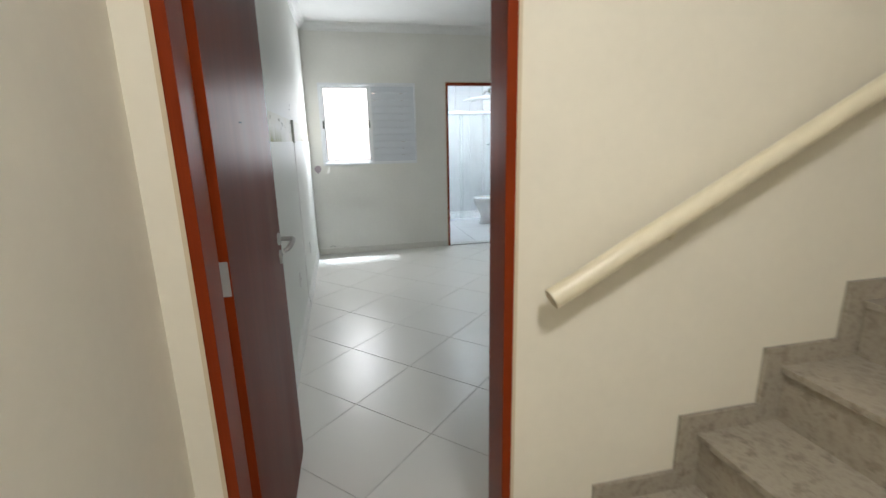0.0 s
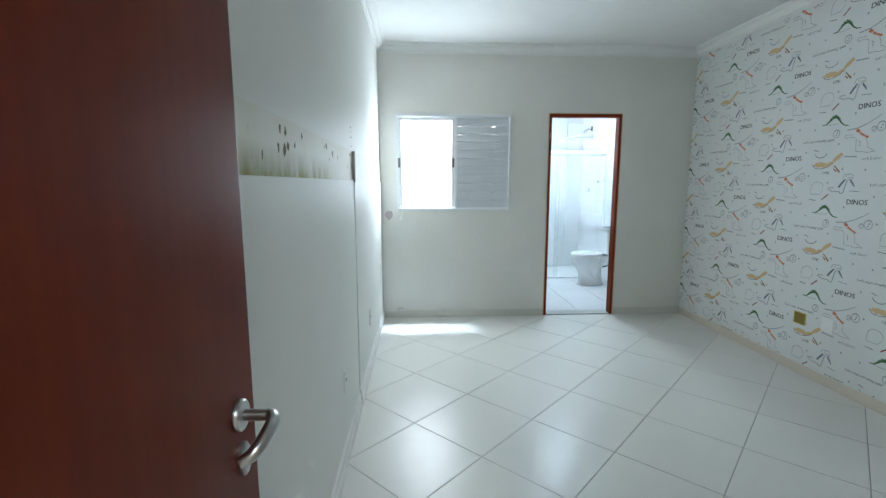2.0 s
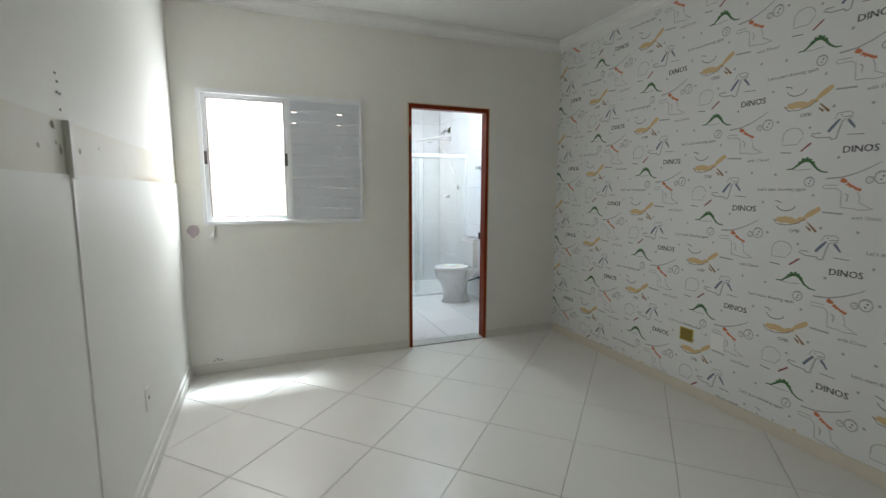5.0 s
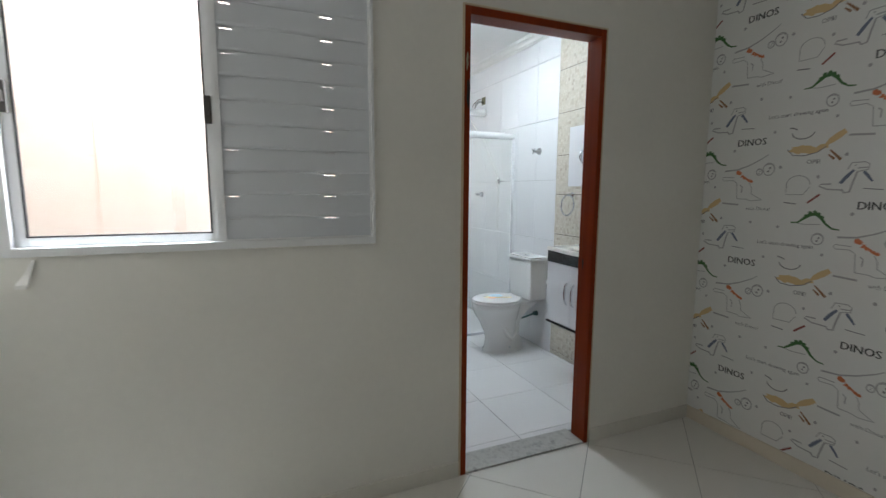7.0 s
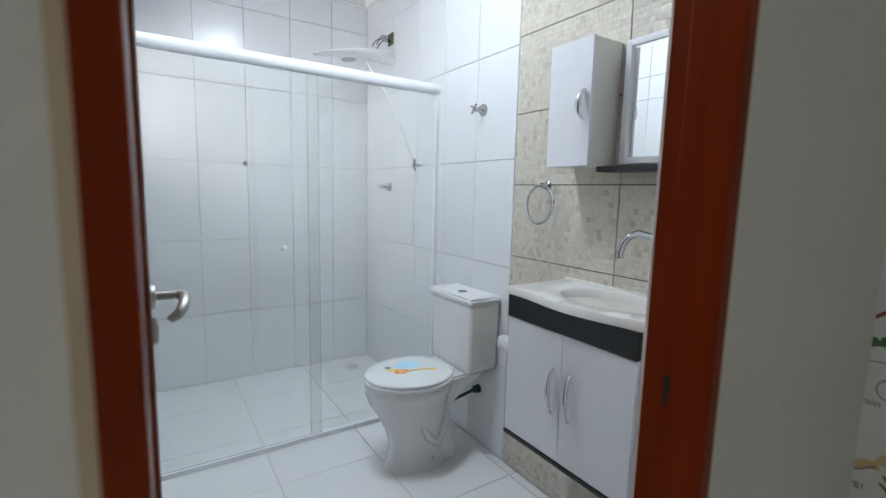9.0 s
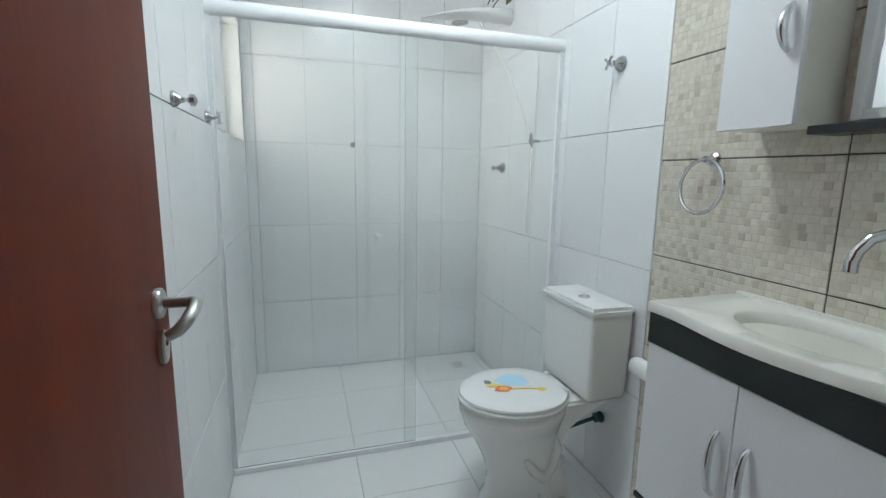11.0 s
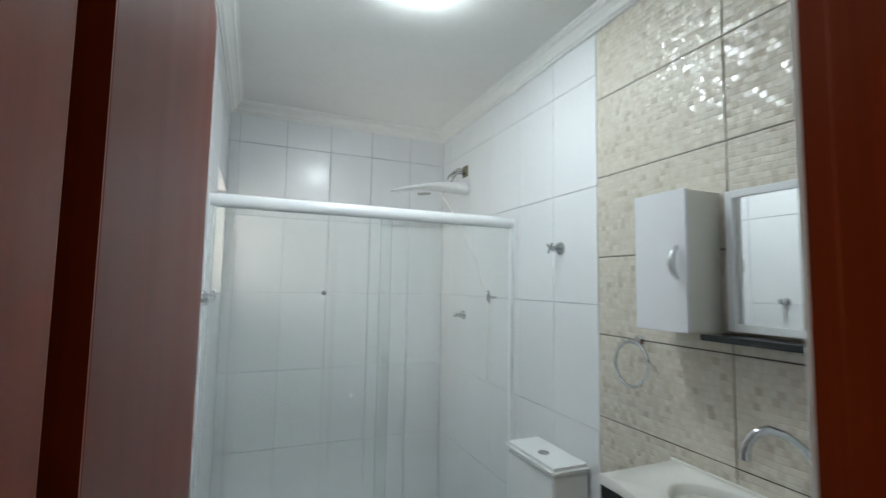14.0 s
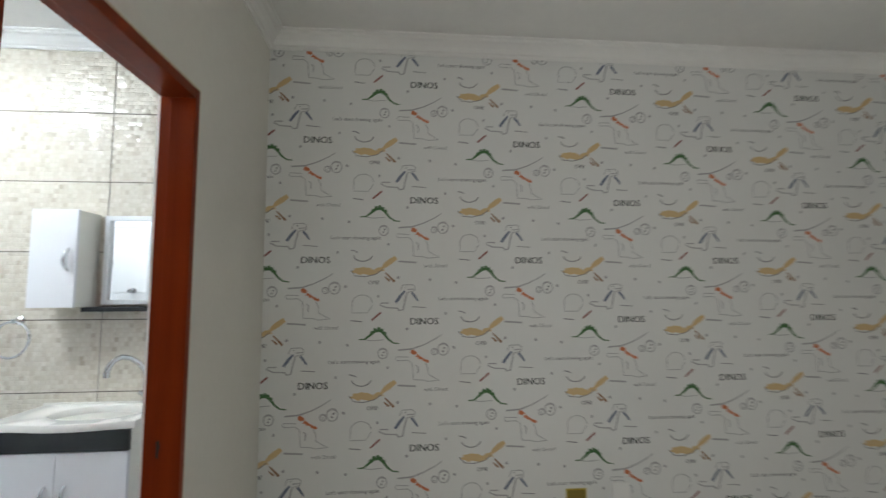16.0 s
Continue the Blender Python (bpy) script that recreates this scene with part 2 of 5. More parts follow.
# ---------------------------------------------------------------- plan
XL, XR = -1.755, 1.51            # bedroom side walls
YS, YN = -4.75, 0.0              # entry wall and window wall, room faces
ZC = 2.78                        # bedroom ceiling
STUB_X, STUB_Y = -0.56, -4.08    # corner of the boxed-in stair
BX0, BX1, BY0, BY1, BZ = -0.075, 1.40, 0.135, 2.89, 2.66   # bathroom
WX0, WX1, WZ0, WZ1 = -1.595, -0.41, 1.14, 2.12            # bedroom window opening
DX0, DX1, DZ = -0.010, 0.749, 2.13  # bathroom door frame, outside edges
EX0, EX1, EZ = -1.708, -0.985, 2.13   # bedroom door frame, outside edges
HX0, HY0 = -1.78, -7.4           # landing
HYN = -4.89                      # landing face of the entry wall

structure("wall_north", boxes((XL - 0.15, WX0, YN, 0.125, 0, 2.95), (WX0, WX1, YN, 0.125, 0, WZ0), (WX0, WX1, YN, 0.125, WZ1, 2.95),
          (WX1, DX0, YN, 0.125, 0, 2.95), (DX0, DX1, YN, 0.125, DZ, 2.95), (DX1, XR + 0.15, YN, 0.125, 0, 2.95)), M_WALL,
          "cream painted wall with a window and a bathroom doorway", "wall")
structure("wall_west", boxes((XL - 0.15, XL, YS, YN, 0, 2.95)), M_WALL_L, "pale painted bedroom wall", "wall")
structure("wall_east", boxes((XR, XR + 0.15, YS, YN, 0, 2.95)), M_WALL, "wall behind the dinosaur wallpaper", "wall")
structure("wall_south", boxes((XL - 0.15, EX0, HYN + 0.005, YS, 0, 2.95), (EX0, EX1, HYN + 0.005, YS, EZ, 2.95), (EX1, XR + 0.15, HYN + 0.005, YS, 0, 2.95)),
          M_WALL, "cream painted wall with the bedroom doorway", "wall")
structure("wall_stair_box", boxes((STUB_X, XR, YS, STUB_Y, 0, 2.95)), M_WALL, "cream painted boxed-in wall beside the entry", "wall")
structure("ceiling", boxes((XL - 0.15, XR + 0.15, HYN, 0.14, ZC, ZC + 0.15)), M_CEIL, "white painted plaster ceiling", "ceiling")
structure("floor_bed", boxes((XL - 0.15, XR + 0.15, HYN, 0.14, -0.12, -0.004)), M_GROUT, "grey grout bed under the bedroom tiles", "floor")

# ---------------------------------------------------------------- bathroom shell
structure("wall_bath_west", boxes((BX0 - 0.15, BX0 - 0.01, 0.125, 2.22, -0.02, 2.95), (BX0 - 0.15, BX0 - 0.01, 2.22, 2.86, -0.02, 1.44), (BX0 - 0.15, BX0 - 0.01, 2.22, 2.86, 2.08, 2.95), (BX0 - 0.15, BX0 - 0.01, 2.86, 3.05, -0.02, 2.95)),
          M_GROUT_P, "grouted bathroom wall with a small window opening", "wall")
structure("wall_bath_north", boxes((BX0 - 0.01, BX1 + 0.15, BY1 + 0.01, 3.05, -0.02, 2.95)), M_GROUT_W, "grouted bathroom wall", "wall")
structure("wall_bath_east", boxes((BX1 + 0.01, BX1 + 0.15, 0.125, BY1 + 0.01, -0.02, 2.95)), M_GROUT_W, "grouted bathroom wall", "wall")
structure("ceiling_bath", boxes((BX0 - 0.01, BX1 + 0.01, 0.125, BY1 + 0.01, BZ, BZ + 0.1)), M_CEIL, "white bathroom ceiling", "ceiling")
structure("floor_bath", boxes((BX0 - 0.01, BX1 + 0.01, 0.142, BY1 + 0.01, -0.12, -0.004)), M_GROUT_W, "grout bed under the bathroom tiles", "floor")
# landing
structure("wall_landing_north", boxes((HX0, EX0, HYN, HYN + 0.005, 0, 2.75), (EX0, EX1, HYN, HYN + 0.005, EZ, 2.75), (EX1, 2.6, HYN, HYN + 0.005, 0, 4.6)), M_HALL, "cream painted landing wall", "wall")
structure("wall_landing_west", boxes((HX0 - 0.15, HX0, HY0, HYN, 0, 2.75)), M_HALL, "cream painted landing wall", "wall")
structure("wall_landing_south", boxes((HX0, 2.6, HY0 - 0.15, HY0, 0, 4.6)), M_HALL, "cream painted landing wall", "wall")
structure("wall_landing_east", boxes((2.6, 2.75, HY0, HYN, 0, 4.6)), M_HALL, "cream painted landing wall", "wall")
structure("floor_landing", boxes((HX0, 2.6, HY0, HYN, -0.1, 0)), M_FLOOR, "off-white tiled landing floor", "floor")
structure("ceiling_landing", boxes((HX0, 2.6, HY0, HYN, 2.75, 2.85)), M_CEIL, "white landing ceiling", "ceiling")
# light well
structure("wall_well", boxes((-2.25, -2.1, 0.125, 3.3, 0, 5.0), (-2.25, BX0 - 0.15, 3.15, 3.3, 0, 5.0), (BX0 - 0.15, BX0 - 0.1, 0.125, 3.15, 2.96, 5.0), (-2.1, BX0, 0.05, 0.125, 2.96, 5.0)), M_OUT, "pinkish rendered wall of the light well", "wall")


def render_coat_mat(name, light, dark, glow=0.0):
    """Weathered pink render with damp blots, runs and scuffs; glow adds emission in place of sunlight."""
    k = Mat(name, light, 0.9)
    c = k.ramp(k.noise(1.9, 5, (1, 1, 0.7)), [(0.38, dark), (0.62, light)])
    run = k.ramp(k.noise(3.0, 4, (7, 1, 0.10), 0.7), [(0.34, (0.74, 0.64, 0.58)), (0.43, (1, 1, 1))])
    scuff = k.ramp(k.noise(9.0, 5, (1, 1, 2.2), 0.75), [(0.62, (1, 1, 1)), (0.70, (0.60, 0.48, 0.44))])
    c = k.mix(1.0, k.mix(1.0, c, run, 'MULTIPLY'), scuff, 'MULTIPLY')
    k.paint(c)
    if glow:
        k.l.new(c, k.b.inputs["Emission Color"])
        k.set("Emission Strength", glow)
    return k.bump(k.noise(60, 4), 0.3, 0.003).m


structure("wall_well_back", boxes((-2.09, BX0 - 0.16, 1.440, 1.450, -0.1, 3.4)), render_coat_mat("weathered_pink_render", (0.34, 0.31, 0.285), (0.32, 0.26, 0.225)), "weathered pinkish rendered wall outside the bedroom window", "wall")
# darker mix of the back wall's render, with its shade put into the colour
structure("wall_well_side", boxes((-2.10, -2.092, 0.13, 1.438, -0.1, 3.4)), render_coat_mat("shaded_pink_render", (0.24, 0.19, 0.16), (0.20, 0.145, 0.115)), "pinkish rendered side wall outside the bedroom window, shade in its colour", "wall")
# added backdrop: its emission lights the bathroom window in place of sun
structure("backdrop", boxes((-2.094, -2.092, 1.53, 3.14, -0.1, 3.4)), render_coat_mat("glowing_pink_render", (0.97, 0.95, 0.93), (0.96, 0.86, 0.80), 10.8), "glowing pinkish backdrop, added in place of sunlight outside the bathroom window", "backdrop")
# unseen wall, added to keep sky_light out of the bathroom window
structure("wall_well_blocker", boxes((-2.095, BX0 - 0.155, 1.452, 1.52, -0.1, 5.0)), M_OUT, "added unseen wall across the light well, blocking the sky lamp", "wall")
structure("ground", boxes((-40, 40, -40, 40, -0.4, -0.13)), M_OUT, "bare ground round the house", "ground")

# ---------------------------------------------------------------- crowns and skirtings
def moulding(name, corners, profile, z, material, label, category="crown moulding"):
    """A mitred band round a room: corners anticlockwise, profile of (distance from the wall, height from z)."""
    n = len(corners)
    rings = []
    for i in range(n):
        a, b, c = (Vector(corners[(i + k) % n]) for k in (-1, 0, 1))
        n1, n2 = (Vector((-(q - p).y, (q - p).x)).normalized() for p, q in ((a, b), (b, c)))
        rings.append([(b.x + (n1.x + n2.x) * d, b.y + (n1.y + n2.y) * d, z + h) for d, h in profile])
    bm = bmesh.new()
    vs = [[bm.verts.new(p) for p in ring] for ring in rings]
    m = len(profile)
    for i in range(n):
        for k in range(m):
            bm.faces.new((vs[i][k], vs[i][(k + 1) % m], vs[(i + 1) % n][(k + 1) % m], vs[(i + 1) % n][k]))
    return structure(name, bm, material, label, category)


CROWN = [(0, 0), (0, -0.085), (0.010, -0.085), (0.013, -0.072), (0.024, -0.068), (0.034, -0.048), (0.052, -0.030), (0.066, -0.024), (0.070, -0.011), (0.080, -0.009), (0.080, 0)]
moulding("crown_moulding", [(XL, YS), (STUB_X, YS), (STUB_X, STUB_Y), (XR, STUB_Y), (XR, YN), (XL, YN)], CROWN, ZC, M_CROWN, "white plaster crown moulding under the bedroom ceiling")
moulding("crown_moulding_bath", [(BX0, BY0), (BX1, BY0), (BX1, BY1), (BX0, BY1)], [(d * 0.9, h * 0.8) for d, h in CROWN], BZ, M_CROWN, "white plaster crown moulding over the bathroom tiles")

M_SKIRT = painted("off_white_skirting", (0.74, 0.72, 0.66), 0.25).m
structure("baseboard_north", boxes((XL + 0.03, DX0 - 0.012, -0.009, 0, 0, 0.075), (DX1 + 0.012, XR, -0.009, 0, 0, 0.075), bevel=0.002), M_SKIRT, "off-white tile skirting under the window wall", "skirting")
structure("baseboard_east", boxes((XR - 0.009, XR, STUB_Y, -0.009, 0, 0.075), bevel=0.002), painted("beige_skirting", (0.66, 0.60, 0.50), 0.3).m, "beige tile skirting under the wallpaper", "skirting")
bm = bmesh.new()
prof = [(0, 0), (0.024, 0), (0.024, 0.055), (0.018, 0.062), (0.018, 0.092), (0.010, 0.105), (0, 0.108)]
add_loft(bm, [[(XL + d, y, h) for d, h in prof] for y in (YS, -1.97)])
add_loft(bm, [[(XL + d, y, h) for d, h in prof] for y in (-1.93, 0)])
structure("baseboard_west", bm, M_CROWN, "white stepped plaster baseboard", "skirting")

# ---------------------------------------------------------------- doors
M_STEEL = plain("brushed_steel", (0.50, 0.50, 0.485), 0.30, 1.0).m
plain("zinc_hinge", (0.46, 0.46, 0.44), 0.42, 0.35)
M_CAULK = painted("tan_mortar_line", (0.62, 0.52, 0.36), 0.9).m
M_HOLE = plain("dark_hollow", (0.015, 0.013, 0.012), 0.9).m


def door_frame(name, x0, x1, z1, y0, y1, stop, label):
    """A timber frame set through a wall: two jambs and a head with a stop strip, pointed up with mortar."""
    door = tagged(new(name), label, "door", "", "structure")
    w, r = 0.026, 0.014
    sa, sb = stop
    for s, a in ((1, x0), (-1, x1)):
        bm = boxes((a, a + s * w, sa, sb, 0, z1), bevel=0.003)
        ya, yb = (sb, y1) if y1 - sb > sa - y0 else (y0, sa)
        add_box(bm, a, a + s * r, ya, yb, 0, z1, 0.002)
        part("jamb", bm, M_WOOD, door)
        for yy in (y0 + 0.006, y1 - 0.006):
            part("mortar_line", boxes((a - s * 0.010, a, yy - 0.003, yy + 0.003, 0, z1 + 0.008)), M_CAULK, door, "tan mortar line beside the frame")
    bm = boxes((x0 + w, x1 - w, sa + 0.001, sb - 0.001, z1 - w - 0.008, z1), bevel=0.003)
    add_box(bm, x0 + r, x1 - r, ya, yb, z1 - w, z1, 0.002)
    part("head", bm, M_WOOD, door)
    for yy in (y0 + 0.006, y1 - 0.006):
        part("mortar_line", boxes((x0, x1, yy - 0.003, yy + 0.003, z1, z1 + 0.008)), M_CAULK, door)
    return door


def door_leaf(door, length, height, m, hinge_heights):
    """A flush leaf with lever handle, escutcheon and hinges, shut along its own +x and seen from its -y side."""
    leaf = part("leaf", boxes((0.003, length, -0.035, 0, 0.008, height), bevel=0.0025), M_LEAF, door, "dark red-brown veneered flush door leaf, open")
    part("edge_band", boxes((0.0005, 0.0035, -0.0348, -0.0002, 0.0085, height - 0.0005)), M_WOOD, leaf, "bright red-brown solid wood edge of the leaf")
    hx, hz, y = length - 0.062, 1.055, -0.035
    rose = lathe([(0.0255, 0), (0.0255, 0.006), (0.023, 0.009), (0.011, 0.010)], (hx, y, hz), (0, -1, 0), 24)
    part("handle_rose", rose, M_STEEL, leaf, "brushed steel handle rose", True)
    bm = tube([(hx, y - 0.008, hz), (hx, y - 0.050, hz)], 0.0095, 16)
    lever = [(hx + 0.002, y - 0.046, hz), (hx - 0.004, y - 0.055, hz), (hx - 0.018, y - 0.061, hz - 0.001), (hx - 0.038, y - 0.060, hz - 0.006), (hx - 0.058, y - 0.055, hz - 0.016), (hx - 0.070, y - 0.045, hz - 0.027), (hx - 0.074, y - 0.030, hz - 0.035)]
    add_tube(bm, lever, [0.0095, 0.0105, 0.0105, 0.0105, 0.0105, 0.0100, 0.0085], 14)
    part("lever", bm, M_STEEL, leaf, "brushed steel lever handle", True)
    bm = bmesh.new()
    ring = lambda d, s: [(hx + 0.017 * s * math.cos(a), y - d, hz - 0.075 + 0.029 * s * math.sin(a)) for a in (2 * math.pi * k / 24 for k in range(24))]
    add_loft(bm, [ring(0, 1), ring(0.007, 1), ring(0.010, 0.85)])
    part("escutcheon", bm, M_STEEL, leaf, "oval steel lock escutcheon", True)
    part("keyhole", lathe([(0.006, 0), (0.006, 0.001)], (hx, y - 0.0101, hz - 0.068), (0, -1, 0), 12), M_HOLE, leaf)
    part("lock_plate", boxes((length, length + 0.0015, -0.029, -0.007, hz - 0.12, hz + 0.06)), M_STEEL, leaf, "steel lock face plate")
    for z in hinge_heights:
        bm = tube([(-0.004, 0.002, z - 0.045), (-0.004, 0.002, z + 0.045)], 0.006, 10)
        add_box(bm, -0.0012, 0.0003, -0.031, 0.002, z - 0.045, z + 0.045)
        part("hinge", bm, bpy.data.materials["zinc_hinge"], leaf, "steel butt hinge on the edge of the leaf")
    leaf.matrix_local = m
    return leaf


bath_door = door_frame("door_2", DX0, DX1, DZ, -0.006, 0.112, (-0.006, 0.076), "bathroom doorway in red-brown varnished wood, its leaf open")
door_leaf(bath_door, 0.715, 2.085, pose(-0.016, 0.128, 0, 0, 0, 90.6), (0.28, 1.05, 1.85))
entry_door = door_frame("door_1", EX0, EX1, EZ, HYN - 0.006, YS + 0.006, (HYN - 0.006, -4.79), "bedroom doorway in red-brown varnished wood, its leaf open")
entry_leaf = door_leaf(entry_door, 0.80, 2.085, pose(-1.708, -4.734, 0, 0, 0, 88.8), (0.28, 1.11, 1.85))
part("scratch", boxes((0.295, 0.325, -0.0356, -0.0349, 1.497, 1.501)), M_HOLE, entry_leaf, "short dark scratch in the veneer")
structure("threshold", boxes((DX0 + 0.025, DX1 - 0.025, -0.004, 0.143, -0.02, 0.010), bevel=0.002), M_MARBLE, "grey speckled marble threshold in the bathroom doorway", "threshold")

# ---------------------------------------------------------------- windows
def glass_mat(name, colour, rough=0.0):
    return plain(name, colour, rough, Transmission_Weight=1.0, IOR=1.45).m


M_GLASS = glass_mat("clear_glass", (0.96, 0.985, 0.975))
M_GREY_ALU = plain("grey_white_shutter", (0.66, 0.685, 0.72), 0.38).vary(0.015, 2.0, 20).m


def film_glass_mat():
    """Shower glass with a thin uneven film of limescale and dried runs."""
    k = Mat("limescaled_glass", (0.945, 0.968, 0.957), 0.02, Transmission_Weight=1.0, IOR=1.45)
    film = k.math('ADD', k.math('MULTIPLY', k.noise(2.0, 4, (1, 1, 0.6)), 0.030), k.math('MULTIPLY', k.noise(9, 5, (3, 3, 0.25), 0.7), 0.022))
    k.l.new(k.math('SUBTRACT', 0.985, film, True), k.b.inputs["Transmission Weight"])
    return k.m


M_SHOWER_GLASS = film_glass_mat()


def pane(name, spec, parent, label="", material=None):
    ob = part(name, boxes(spec), material or M_GLASS, parent, label)
    ob.visible_shadow = False
    return ob


win = tagged(new("window_1"), "white aluminium sliding window with one louvred shutter leaf", "window", "", "structure")
W, WR = 0.028, 0.012
for nm, spec in (("frame_side", (WX0, WX0 + W, -0.016, 0.09, WZ0, WZ1)), ("frame_side", (WX1 - WR, WX1, -0.016, 0.09, WZ0, WZ1)),
                 ("frame_head", (WX0 + W, WX1 - WR, -0.016, 0.09, WZ1 - W, WZ1)), ("frame_sill", (WX0 + W, WX1 - WR, -0.020, 0.09, WZ0, WZ0 + W))):
    part(nm, boxes(spec, bevel=0.002), M_ALU, win)
MX = -0.985
sash = part("sash", boxes((WX0 + W, WX0 + W + 0.030, 0.012, 0.034, WZ0 + W, WZ1 - W), (MX - 0.022, MX, 0.012, 0.034, WZ0 + W, WZ1 - W),
            (WX0 + W + 0.03, MX - 0.022, 0.012, 0.034, WZ0 + W, WZ0 + W + 0.03), (WX0 + W + 0.03, MX - 0.022, 0.012, 0.034, WZ1 - W - 0.03, WZ1 - W)), M_ALU, win, "white sliding glass sash")
gx0, gx1, gz0, gz1 = WX0 + W + 0.0302, MX - 0.0222, WZ0 + W + 0.0302, WZ1 - W - 0.0302
part("gasket", boxes((gx0, gx0 + 0.005, 0.010, 0.0205, gz0, gz1), (gx1 - 0.005, gx1, 0.010, 0.0205, gz0, gz1), (gx0 + 0.005, gx1 - 0.005, 0.010, 0.0205, gz0, gz0 + 0.005), (gx0 + 0.005, gx1 - 0.005, 0.010, 0.0205, gz1 - 0.005, gz1)),
     plain("dark_rubber", (0.035, 0.035, 0.04), 0.7).m, sash, "dark rubber gasket round the pane")
pane("pane", (WX0 + W + 0.03, MX - 0.022, 0.021, 0.025, WZ0 + W + 0.03, WZ1 - W - 0.03), sash, "clear glass pane")
for x in (WX0 + W + 0.012, MX - 0.014):
    bm = boxes((x - 0.010, x + 0.010, 0.000, 0.012, 1.585, 1.680), bevel=0.002)
    add_box(bm, x - 0.004, x + 0.004, -0.012, 0.0, 1.615, 1.650, 0.001)
    part("latch", bm, plain("dark_latch", (0.05, 0.045, 0.04), 0.45).m, sash, "dark metal sash latch")
shutter = part("shutter_frame", boxes((MX, MX + 0.024, -0.004, 0.030, WZ0 + W, WZ1 - W), (WX1 - WR - 0.006, WX1 - WR, -0.004, 0.030, WZ0 + W, WZ1 - W),
               (MX + 0.024, WX1 - WR - 0.006, -0.004, 0.030, WZ0 + W, WZ0 + W + 0.006), (MX + 0.024, WX1 - WR - 0.006, -0.004, 0.030, WZ1 - W - 0.012, WZ1 - W)), M_ALU, win, "white aluminium shutter leaf frame")
sx0, sx1, pitch = MX + 0.024, WX1 - WR - 0.006, 0.0835
z, k = WZ0 + W + 0.002, 0
while z < WZ1 - W - 0.05:
    bm = bmesh.new()
    slit = 0.016
    xa, xb = WX1 - 0.198, WX1 - 0.152
    for a, b, gap in ((sx0, sx0 + 0.012, 0), (sx0 + 0.012, sx0 + 0.050, slit), (sx0 + 0.050, xa, 0), (xa, xb, slit), (xb, sx1, 0)):
        sec = [(0.001, z + 0.001), (0.003, z), (0.007, z + pitch * 0.9 - gap), (0.007, z + pitch + 0.002 - gap), (0.0045, z + pitch + 0.003 - gap), (0.0, z + 0.012)]
        add_loft(bm, [[(x, y, h) for y, h in sec] for x in (a, b)])
    part("slat", bm, M_GREY_ALU, shutter)
    z += pitch
    k += 1
xa, xb = WX1 - 0.198, WX1 - 0.152
sl0, sl1, back0, back1 = sx0 + 0.012, sx0 + 0.050, WZ0 + W + 0.016, WZ1 - W - 0.012
# sheet added behind the slats to block light leaks; its slots shape the slits
bm = boxes((sx0, sl0, 0.0165, 0.019, back0, back1), (sl1, xa, 0.0165, 0.019, back0, back1), (xb, sx1, 0.0165, 0.019, back0, back1))
for xs0, xs1, slots in ((xa, xb, (0.0042, 0.0038, 0.0046, 0.0006, 0.0020, 0.0042, 0.0024, 0.0022, 0.0040, 0.0075)),
                        (sl0, sl1, (0.0010, 0.0036, 0.0008, 0.0028, 0.0012, 0.0010, 0.0008, 0.0018, 0.0050, 0.0070))):
    cut = back0
    for k, slot in enumerate(slots):
        z = WZ0 + W + 0.002 + pitch * (k + 1) - 0.007
        add_box(bm, xs0, xs1, 0.0165, 0.019, cut, z - slot / 2)
        cut = z + slot / 2
    add_box(bm, xs0, xs1, 0.0165, 0.019, cut, back1)
part("shutter_back", bm, M_GREY_ALU, shutter)
bwin = tagged(new("window_2"), "small white aluminium bathroom window in the shower", "window", "", "structure")
for spec in ((BX0 - 0.13, BX0 - 0.09, 2.22, 2.25, 1.44, 2.08), (BX0 - 0.13, BX0 - 0.09, 2.83, 2.86, 1.44, 2.08), (BX0 - 0.13, BX0 - 0.09, 2.25, 2.83, 1.44, 1.47), (BX0 - 0.13, BX0 - 0.09, 2.25, 2.83, 2.05, 2.08)):
    part("frame_bar", boxes(spec, bevel=0.002), M_ALU, bwin)
pane("pane", (BX0 - 0.112, BX0 - 0.108, 2.25, 2.83, 1.47, 2.05), bwin)
part("reveal", boxes((BX0 - 0.09, BX0 - 0.001, 2.852, 2.8595, 1.441, 2.079), (BX0 - 0.09, BX0 - 0.001, 2.2205, 2.228, 1.441, 2.079), (BX0 - 0.09, BX0 - 0.001, 2.229, 2.851, 2.072, 2.0795)), M_CROWN, bwin, "white plastered window reveal")
part("sill", boxes((BX0 - 0.09, BX0 - 0.001, 2.22, 2.86, 1.432, 1.44)), M_TILE_W, bwin, "white tiled window sill")

# ---------------------------------------------------------------- lamps
def ceiling_lamp(label, x, y, z, radius, colour, strength):
    lamp = thing("ceiling_lamp", label, "ceiling lamp")
    part("base", lathe([(radius * 0.8, 0), (radius * 0.9, -0.010), (radius * 0.9, -0.026)], (x, y, z), (0, 0, 1), 32), M_CROWN, lamp, "", True)
    k = Mat("lamp_glow_" + str(round(colour[2] * 100)), (0.9, 0.9, 0.9), 0.5)
    k.set("Emission Color", (*colour, 1))
    k.set("Emission Strength", strength)
    part("diffuser", lathe([(radius * 0.97, -0.0262), (radius * 0.93, -0.040), (radius * 0.7, -0.052), (radius * 0.3, -0.058), (0.001, -0.059)], (x, y, z), (0, 0, 1), 32), k.m, lamp, "glowing white diffuser", True)
    return lamp


ceiling_lamp("round white ceiling lamp, lit, on the bathroom ceiling", 0.63, 1.27, BZ, 0.13, (0.90, 0.97, 1.0), 105)
